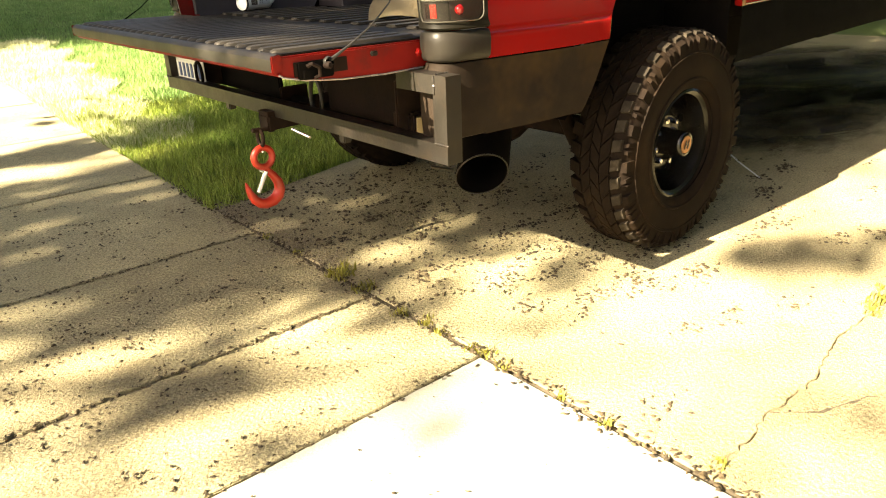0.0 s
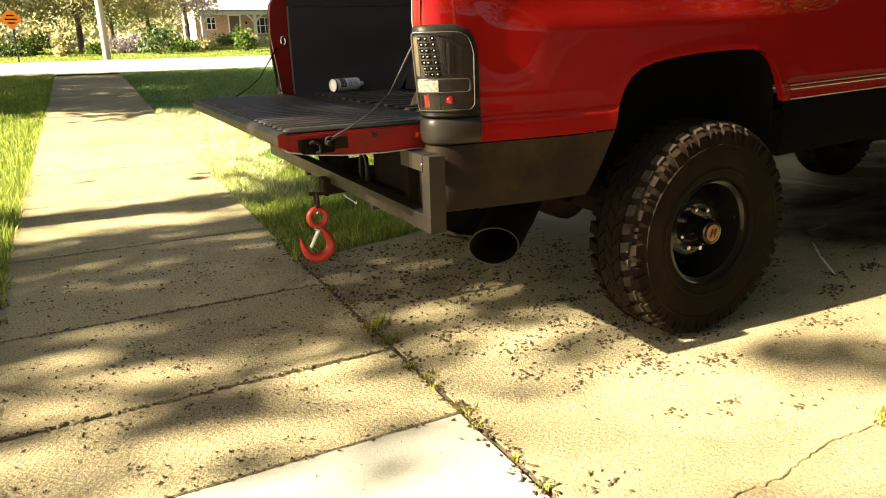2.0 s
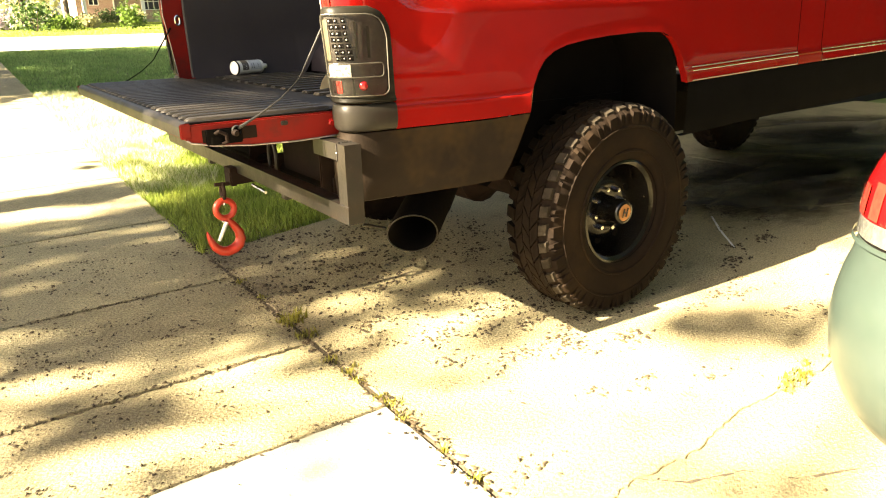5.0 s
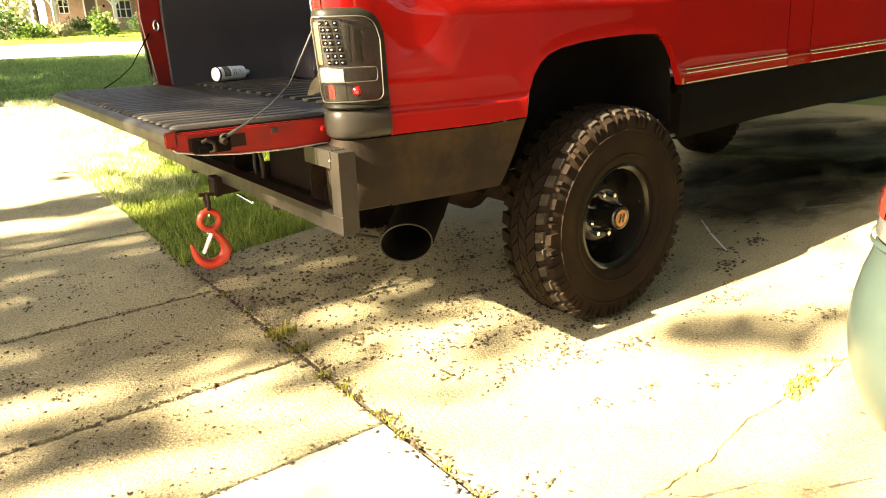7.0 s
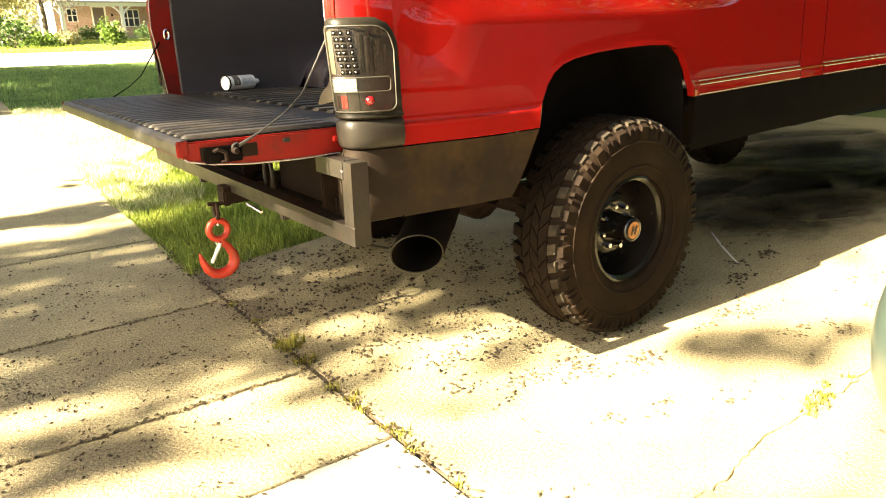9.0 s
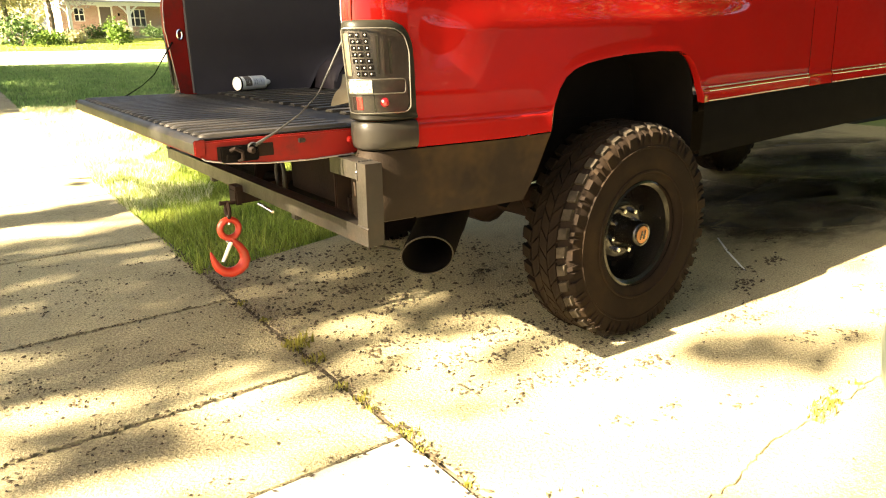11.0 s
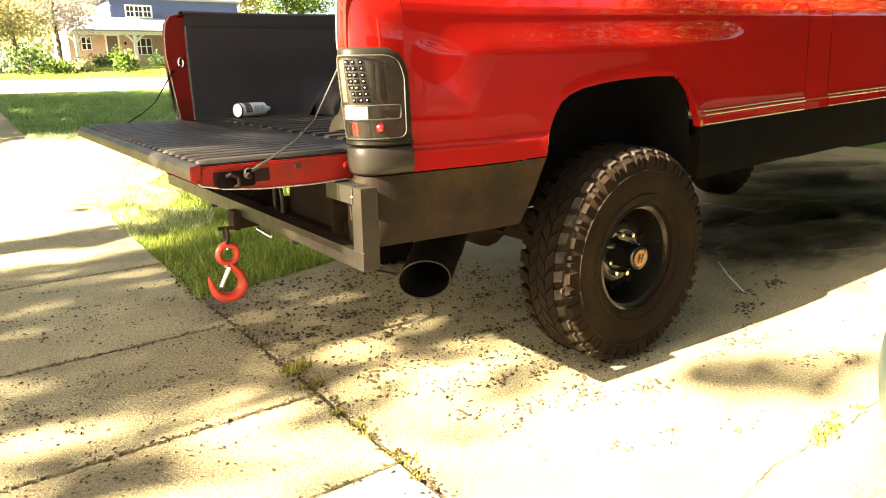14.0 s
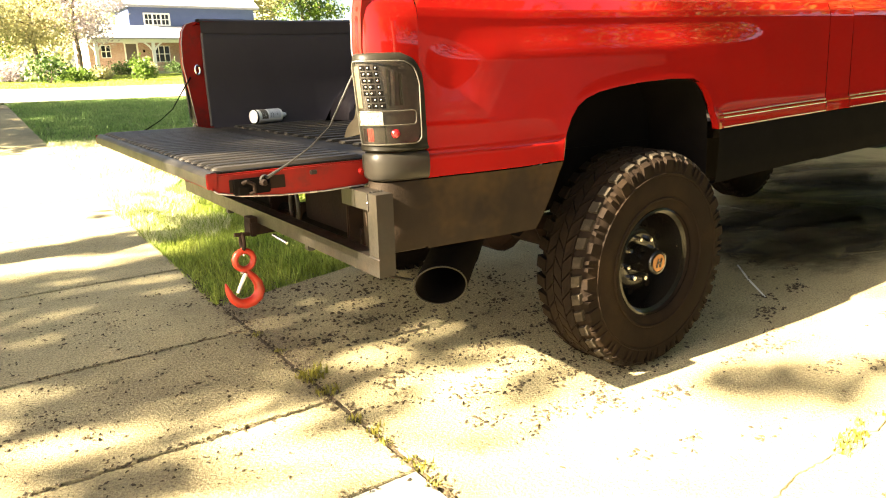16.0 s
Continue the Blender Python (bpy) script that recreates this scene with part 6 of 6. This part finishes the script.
    for k in range(14):
        a, e = 2 * math.pi * (k + rng.uniform(0, 0.6)) / 14, rng.uniform(-0.6, 0.8)
        tip = Vector((x + rx * 0.8 * math.cos(a), y + ry * 0.8 * math.sin(a), z + ch + rz * e * 0.8))
        q = pts[3].lerp(pts[4], max(0.0, 0.35 + 0.5 * e))
        part("limb", tube([q, q.lerp(tip, 0.5) + Vector((0, 0, 0.3)), tip], [trunk_r * 0.25, trunk_r * 0.14, 0.008], 7), "bark", t)
    p = rng.normal(0, 1, (count, 3))
    p *= (rng.uniform(0, 1, count) ** (1 / 3) / np.linalg.norm(p, axis=1))[:, None]
    c = np.array([x, y, z + ch]) + p * np.array([rx, ry, rz])
    reach = c[:, 2] / -SUN_AWAY.z
    keep = rng.uniform(0, 1, count) < cover(c[:, 0] + reach * SUN_AWAY.x, c[:, 1] + reach * SUN_AWAY.y)
    c = c[keep]
    v, f = leaf_cloud(rng, c, np.full(len(c), 0.06), 3, size)
    mesh_stuff("crown", v, f, mat, "", "", t)


# unseen trees on the sun's side, added to cast shade on ground and truck
shade_tree((-13.9, 2.7), (8.8, 4.4, 2.9, 3.5), 9600, 0.085, "leaf", "unseen broad tree across the street, added to cast dappled shade", 31, 0.24)
shade_tree((-15.6, -0.6), (9.2, 3.6, 2.4, 3.3), 3200, 0.085, "leaf", "unseen thinly leaved tree across the street, added for dappled shade", 32, 0.2)
tree((-15.2, -9.5), 11, (7.4, 3.4, 3.0, 3.6), 300, 24, 0.12, "leaf", "unseen tree across the street, added to close off light", 33, 0.24, 0.6)
tree((-14.8, 18.6), 13, (8.0, 3.6, 2.9, 4.6), 520, 26, 0.12, "leaf", "unseen broad tree across the street, added to shade the far walk", 34, 0.24, 0.6)
tree((-5.0, 11.4), 9, (5.9, 2.6, 1.9, 2.7), 340, 24, 0.12, "leaf", "unseen parkway tree in the grass strip, added to shade the lawn", 35, 0.17, 0.6)
tree((-5.0, 16.6), 9, (5.8, 2.6, 2.8, 2.7), 280, 24, 0.12, "leaf", "unseen parkway tree near the corner, added for shade", 36, 0.18, 0.6)
tree((-4.6, 4.0), 10, (7.4, 2.5, 2.6, 2.7), 560, 24, 0.12, "leaf", "unseen parkway tree beside the driveway apron, added to shade round the truck", 39, 0.2, 0.6)
tree((-14.6, 14.2), 14, (8.4, 3.6, 2.3, 4.6), 520, 26, 0.13, "leaf", "unseen dense tree across the street, added to shade the lawn", 50, 0.28, 0.7)
# unseen trees behind the driveway, added to close off sky and darken reflections
tree((2.4, -7.2), 11, (7.4, 3.2, 2.8, 3.2), 420, 26, 0.14, "darkleaf", "unseen broad tree behind the sedan, added to darken reflections", 52, 0.25, 0.65)
tree((3.6, -5.2), 10, (6.9, 3.0, 2.0, 2.9), 420, 26, 0.14, "darkleaf", "unseen dense tree beyond the sedan, added to darken reflections", 58, 0.2, 0.6)
tree((3.0, -13.0), 11, (6.5, 4.0, 3.4, 4.0), 300, 24, 0.15, "leaf", "unseen broad tree beyond the driveway, added to close off sky", 37, 0.25, 0.7)
tree((13.5, 0.5), 11, (5.4, 3.0, 4.0, 4.6), 330, 24, 0.15, "leaf", "unseen dense tree at the driveway's end, added to close off sky", 40, 0.25, 0.7)
tree((13.0, 7.0), 11, (5.4, 3.0, 4.0, 4.6), 330, 24, 0.15, "leaf", "unseen dense tree at the driveway's end, added to close off sky", 49, 0.25, 0.7)
tree((16.0, -3.6), 13, (8.3, 3.4, 4.2, 4.2), 420, 26, 0.15, "darkleaf", "unseen tall dense tree beyond the driveway's end, added to darken reflections", 56, 0.25, 0.7)
tree((15.2, -9.6), 13, (8.0, 3.4, 4.0, 4.0), 420, 26, 0.15, "darkleaf", "unseen tall dense tree beyond the driveway's end, added to darken reflections", 57, 0.25, 0.7)
tree((8.6, -12.2), 12, (7.6, 3.8, 3.0, 3.8), 420, 26, 0.15, "darkleaf", "unseen dense tree behind the added wall, to darken reflections", 59, 0.25, 0.7)
tree((11.0, -15.0), 12, (7.0, 4.0, 3.4, 4.4), 300, 24, 0.15, "leaf", "unseen broad tree beyond the driveway, added to close off sky", 38, 0.25, 0.7)


# ---- across the crossing street: the brick house and its garden ----
def house():
    y0, g = 55.0, land(55.0) - 0.03
    h = thing("house", (13.0, 58.0, g), "red brick house with white porch and navy upper storey", "house")
    xl, xr, top = 7.7, 21.0, g + 2.75
    win1, door, win2 = (8.55, 9.25, g + 1.25, g + 2.2), (10.25, 11.15, g + 0.25, g + 2.3), (12.3, 13.55, g + 0.9, g + 2.15)

    def wall(y, x0, x1, z0, z1, holes, mat, name, label):
        """A wall with thickness and openings, as one mesh of piers, aprons and lintels."""
        b = bmesh.new()
        cur = x0
        for a, c, lo, hi in sorted(holes):
            box(((cur + a) / 2, y + 0.12, (z0 + z1) / 2), (a - cur, 0.24, z1 - z0), bm=b)
            if lo > z0:
                box(((a + c) / 2, y + 0.12, (z0 + lo) / 2), (c - a, 0.24, lo - z0), bm=b)
            box(((a + c) / 2, y + 0.12, (hi + z1) / 2), (c - a, 0.24, z1 - hi), bm=b)
            cur = c
        box(((cur + x1) / 2, y + 0.12, (z0 + z1) / 2), (x1 - cur, 0.24, z1 - z0), bm=b)
        return part(name, b, mat, h, label, smooth=False)

    wall(y0 + 1.9, xl, xr, g, top, [win1, door, win2], "brickwall", "wall", "red brick ground floor")
    part("side_wall", box((xl + 0.12, y0 + 5.5, (g + top) / 2), (0.24, 6.7, top - g)), "brickwall", h)
    part("back_wall", box(((xl + xr) / 2, y0 + 9, (g + top) / 2), (xr - xl, 0.24, top - g)), "brickwall", h)
    for (a, c, lo, hi), cols, rows in ((win1, 2, 2), (win2, 3, 2)):
        w = part("window", box(((a + c) / 2, y0 + 2.02, (lo + hi) / 2), (c - a, 0.03, hi - lo)), "pane", h)
        for k in range(cols + 1):
            x = a + (c - a) * k / cols
            part("window_frame" if k in (0, cols) else "mullion", box((x, y0 + 1.96, (lo + hi) / 2), (0.09 if k in (0, cols) else 0.06, 0.1, hi - lo + 0.1)), "trim", w)
        for k in range(rows + 1):
            z = lo + (hi - lo) * k / rows
            part("window_rail", box(((a + c) / 2, y0 + 1.955, z), (c - a, 0.1, 0.09 if k in (0, rows) else 0.05)), "trim", w)
    d = part("door", box(((door[0] + door[1]) / 2, y0 + 2.0, (door[2] + door[3]) / 2), (door[1] - door[0], 0.05, door[3] - door[2]), 0.01), "doorp", h, "dark front door in a white frame")
    for x in (door[0], door[1]):
        part("door_frame", box((x, y0 + 1.94, (door[2] + door[3]) / 2), (0.11, 0.12, door[3] - door[2] + 0.1)), "trim", d)
    part("door_frame", box(((door[0] + door[1]) / 2, y0 + 1.94, door[3] + 0.05), (1.1, 0.12, 0.12)), "trim", d)
    part("porch_floor", box(((xl + xr) / 2, y0 + 0.9, g + 0.1), (xr - xl + 0.3, 2.2, 0.25), 0.02), "newcrete", h)
    part("porch_beam", box(((xl + xr) / 2, y0, g + 2.42), (xr - xl + 0.3, 0.18, 0.26), 0.01), "trim", h, "white porch beam")
    for x in (7.95, 11.9, 15.9, 19.9):
        p = part("porch_post", box((x, y0, g + 1.25), (0.24, 0.2, 2.15), 0.01), "trim", h, "white porch post with braces")
        for s in (-1, 1):
            part("brace", tube([(x + s * 0.1, y0, g + 1.75), (x + s * 0.3, y0, g + 2.05), (x + s * 0.62, y0, g + 2.3)], 0.055, square=True), "trim", p)
    eave = [[(x, y, z) for x in (xl - 0.4, xr + 0.4)] for y, z in ((y0 - 0.35, g + 2.52), (y0 - 0.35, g + 2.64), (y0 + 3.1, g + 3.75), (y0 + 3.1, g + 3.62))]
    b = grid(eave, close_u=True)
    bmesh.ops.recalc_face_normals(b, faces=b.faces)
    part("porch_roof", b, "roof", h, "pale sunlit shingle porch roof", smooth=False)
    us, ut = g + 3.6, g + 5.15
    dorm = (12.15, 14.05, g + 3.75, g + 4.62)
    wall(y0 + 3.0, 11.05, xr, us, ut, [dorm], "siding", "upper_wall", "navy lapped siding")
    part("upper_side", box((11.17, y0 + 5.7, (us + ut) / 2), (0.24, 5.2, ut - us)), "siding", h)
    for k in range(9):
        part("siding_board", box(((11.05 + 12.1) / 2, y0 + 2.985, us + 0.08 + 0.17 * k), (1.05, 0.02, 0.15), 0.004), "siding", h)
        part("siding_board", box(((14.1 + xr) / 2, y0 + 2.985, us + 0.08 + 0.17 * k), (xr - 14.1, 0.02, 0.15), 0.004), "siding", h)
    w = part("window", box(((dorm[0] + dorm[1]) / 2, y0 + 3.06, (dorm[2] + dorm[3]) / 2), (dorm[1] - dorm[0], 0.03, dorm[3] - dorm[2])), "pane", h)
    for k in range(7):
        x = dorm[0] + (dorm[1] - dorm[0]) * k / 6
        part("mullion" if k % 2 else "window_frame", box((x, y0 + 3.0, (dorm[2] + dorm[3]) / 2), (0.04 if k % 2 else 0.12, 0.1, dorm[3] - dorm[2] + 0.1)), "trim", w)
    for k in range(3):
        part("window_rail", box(((dorm[0] + dorm[1]) / 2, y0 + 2.995, dorm[2] + (dorm[3] - dorm[2]) * k / 2), (dorm[1] - dorm[0], 0.1, 0.05 if k == 1 else 0.12)), "trim", w)
    roof = [[(x, y, z) for x in (10.7, xr + 0.4)] for y, z in ((y0 + 2.6, ut - 0.05), (y0 + 2.6, ut + 0.1), (y0 + 6.2, ut + 2.2), (y0 + 9.8, ut + 0.1), (y0 + 9.8, ut - 0.05))]
    b = grid(roof, close_u=True)
    bmesh.ops.recalc_face_normals(b, faces=b.faces)
    part("roof", b, "roof", h, "pale shingle main roof", smooth=False)
    part("house_light", box((11.6, y0 + 1.86, g + 1.75), (0.14, 0.1, 0.2), 0.02), "black", h)
    part("wall_plaque", box((11.62, y0 + 1.88, g + 1.25), (0.4, 0.03, 0.16), 0.01), "trim", h)


def bricked():
    m = shade("brick_wall", (0.30, 0.16, 0.12), 0.9, colour2=(0.38, 0.23, 0.18), scale=4, bump=0.2)
    nt = m.node_tree
    p = nt.nodes["Principled BSDF"]
    br = nt.nodes.new("ShaderNodeTexBrick")
    br.inputs["Scale"].default_value = 1.0
    br.inputs["Brick Width"].default_value, br.inputs["Row Height"].default_value, br.inputs["Mortar Size"].default_value = 0.22, 0.075, 0.008
    br.inputs["Color1"].default_value, br.inputs["Color2"].default_value, br.inputs["Mortar"].default_value = (0.30, 0.16, 0.12, 1), (0.39, 0.235, 0.18, 1), (0.42, 0.36, 0.3, 1)
    mp = nt.nodes.new("ShaderNodeMapping")
    mp.inputs["Rotation"].default_value = (radians(90), 0, 0)
    tc = nt.nodes.new("ShaderNodeTexCoord")
    nt.links.new(tc.outputs["Object"], mp.inputs[0])
    nt.links.new(mp.outputs[0], br.inputs["Vector"])
    nt.links.new(br.outputs[0], p.inputs["Base Color"])
    return m


M["brickwall"] = bricked()
house()
for k, (x, y, r, hh) in enumerate([(9.1, 53.6, 0.75, 1.1), (10.0, 53.4, 0.8, 1.25), (11.0, 53.7, 0.6, 1.0), (12.9, 53.5, 0.8, 1.0), (14.2, 53.6, 0.8, 0.95), (15.6, 53.6, 0.8, 1.0), (7.6, 53.5, 0.6, 0.7)]):
    tagged(shrub((x, y), r * 1.05, hh * 0.78, "shrub" if k != 2 else "leaf2", "clipped dark green shrub below the porch" if k != 2 else "bright green shrub below the porch", 60 + k), group="shrubs below the porch")
tree((6.0, 49.5), 8, (4.4, 2.7, 2.4, 2.2), 220, 26, 0.10, "blossom", "pink blossoming tree in the front garden", 41, 0.16, 0.6)
tree((3.4, 47.5), 7, (3.6, 2.0, 2.0, 2.4), 200, 26, 0.10, "leaf2", "yellow-green tree in the front garden", 42, 0.14, 0.5)
tree((-0.6, 44.0), 8, (3.9, 2.8, 2.4, 2.9), 280, 26, 0.11, "leaf2", "yellow-green tree across the street", 43, 0.16, 0.55)
tree((-5.0, 46.0), 9, (4.2, 2.9, 2.6, 3.2), 300, 26, 0.12, "leaf2", "broad yellow-green tree across the street", 44, 0.2, 0.6)
tree((-9.8, 43.0), 9, (4.2, 3.0, 2.6, 3.2), 300, 26, 0.12, "leaf2", "broad yellow-green tree across the street", 45, 0.2, 0.6)
tree((1.4, 52.0), 8, (4.6, 2.6, 2.4, 3.2), 240, 26, 0.12, "leaf", "green tree behind the front gardens", 53, 0.18, 0.6)
tree((22.0, 62.0), 12, (7.5, 4.5, 3.0, 3.8), 240, 26, 0.17, "leaf2", "yellow-green tree behind the house", 46, 0.25, 0.8)
tree((16.0, 70.0), 13, (8.0, 5.0, 3.0, 4.0), 240, 26, 0.18, "leaf2", "tall tree behind the house", 47, 0.25, 0.8)
tree((30.0, 68.0), 13, (8.0, 5.0, 3.0, 4.5), 240, 26, 0.18, "leaf", "tall tree behind the house", 48, 0.25, 0.8)
for k in range(15):
    x = -13 + 1.45 * k
    tagged(shrub((x, 39.5 + 2.2 * math.sin(k * 2.1)), 0.75 + 0.3 * math.sin(k * 1.3), 0.95 + 0.4 * math.sin(k * 1.9), ("blossom", "shrub", "leaf", "leaf2", "leaf")[k % 5], "low garden shrub across the street", 80 + k, 20, 0.10), group="garden shrubs across the street")


def far_woods():
    """The wooded skyline behind the gardens."""
    rng = np.random.default_rng(90)
    n = 520
    x = rng.uniform(-70, 110, n)
    y = rng.uniform(82, 110, n)
    z = land(60) + rng.uniform(0, 1, n) ** 0.8 * (6.5 + 2.0 * np.sin(x * 0.21) + 1.3 * np.sin(x * 0.53 + 1))
    v, f = leaf_cloud(rng, np.stack([x, y, z], 1), np.full(n, 1.3), 46, 0.42)
    v[:, 2] = np.maximum(v[:, 2], land(60) - 0.03)
    mesh_stuff("far_woods", v, f, "leaf2", "hazy yellow-green trees on the skyline", "woods")


far_woods()


def street_furniture():
    g = land(31.0) - 0.03
    p = thing("utility_pole", (0.2, 31.0, g), "pale weathered utility pole beside the crossing street", "utility pole")
    part("pole", tube([(0.2, 31.0, g - 0.2), (0.2, 31.0, g + 3), (0.22, 31.0, g + 8.5)], [0.15, 0.14, 0.10], 14), "pole", p)
    part("cross_arm", box((0.22, 31.0, g + 8.0), (2.2, 0.1, 0.12), 0.01), "pole", p)
    s = thing("road_sign", (-3.0, 31.2, g), "orange diamond road sign on a thin post", "road sign")
    part("post", tube([(-3.0, 31.25, g - 0.1), (-3.0, 31.25, g + 2.1)], 0.03, 8), "steel", s)
    turn = Euler((0, radians(45), 0)).to_matrix()
    panel = part("sign_panel", box((-3.0, 31.2, g + 1.66), (0.56, 0.012, 0.56), 0.004, rot=turn), "orange", s, "orange sign panel with plain dark bars")
    for k, w in enumerate((0.26, 0.42, 0.26)):
        part("sign_bar", box((-3.0, 31.19, g + 1.80 - 0.14 * k), (w, 0.006, 0.05)), "black", panel)


street_furniture()


def unseen_walls():
    """Plain unseen walls, added to block light and darken reflections round truck and sedan."""
    e = bmesh.new()
    box((11.6, -4.55, 1.55), (17.0, 0.3, 3.3), bm=e)
    tagged(obj_of("wall_east", e, "darkwall", False), "plain dark unseen wall added to darken the paint's reflections", "wall", kind="structure")
    s = bmesh.new()
    box((9.5, -9.2, 1.2), (20.0, 0.3, 2.6), bm=s)
    n = bmesh.new()
    box((9.4, 2.95, 2.6), (9.6, 0.3, 5.4), bm=n)
    tagged(obj_of("wall_north", n, "darkwall", False), "plain dark unseen wall added to block light under the truck", "wall", kind="structure")
    tagged(obj_of("wall_south", s, "darkwall", False), "plain dark unseen wall added to close off light behind the sedan", "wall", kind="structure")


unseen_walls()


# ---- old oil stains and painted shade under the engine and gearbox ----
def dark_blot(name, colour):
    """Oil and painted under-truck shade: a blot that thins out raggedly towards its rim."""
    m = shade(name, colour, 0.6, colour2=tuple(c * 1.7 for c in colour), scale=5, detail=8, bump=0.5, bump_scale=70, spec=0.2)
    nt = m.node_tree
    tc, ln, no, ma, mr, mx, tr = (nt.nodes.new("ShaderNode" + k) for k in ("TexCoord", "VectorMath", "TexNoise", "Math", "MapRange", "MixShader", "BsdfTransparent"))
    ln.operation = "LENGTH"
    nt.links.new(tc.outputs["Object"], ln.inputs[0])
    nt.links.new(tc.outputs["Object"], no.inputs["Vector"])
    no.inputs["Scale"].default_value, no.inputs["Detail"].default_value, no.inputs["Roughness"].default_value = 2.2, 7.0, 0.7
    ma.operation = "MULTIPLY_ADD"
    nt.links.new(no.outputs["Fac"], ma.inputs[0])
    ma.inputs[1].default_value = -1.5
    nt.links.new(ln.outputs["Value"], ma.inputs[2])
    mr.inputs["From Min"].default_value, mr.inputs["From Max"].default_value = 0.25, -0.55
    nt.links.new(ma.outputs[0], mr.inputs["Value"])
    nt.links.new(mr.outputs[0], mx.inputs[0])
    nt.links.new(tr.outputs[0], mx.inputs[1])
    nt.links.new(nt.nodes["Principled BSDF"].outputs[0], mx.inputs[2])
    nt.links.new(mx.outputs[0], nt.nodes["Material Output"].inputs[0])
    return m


M["oil"] = dark_blot("oily_shaded_concrete", (0.046, 0.036, 0.024))


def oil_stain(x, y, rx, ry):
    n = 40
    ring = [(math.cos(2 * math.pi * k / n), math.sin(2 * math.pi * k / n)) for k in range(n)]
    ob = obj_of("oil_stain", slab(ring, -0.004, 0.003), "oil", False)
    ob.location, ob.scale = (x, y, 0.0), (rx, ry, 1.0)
    tagged(ob, "dark oil stain on the driveway, under-truck shade put into its colour", "stain", group="oil stains under the truck")


# wide overlapping blots: real oil spots plus shade painted dark under the truck
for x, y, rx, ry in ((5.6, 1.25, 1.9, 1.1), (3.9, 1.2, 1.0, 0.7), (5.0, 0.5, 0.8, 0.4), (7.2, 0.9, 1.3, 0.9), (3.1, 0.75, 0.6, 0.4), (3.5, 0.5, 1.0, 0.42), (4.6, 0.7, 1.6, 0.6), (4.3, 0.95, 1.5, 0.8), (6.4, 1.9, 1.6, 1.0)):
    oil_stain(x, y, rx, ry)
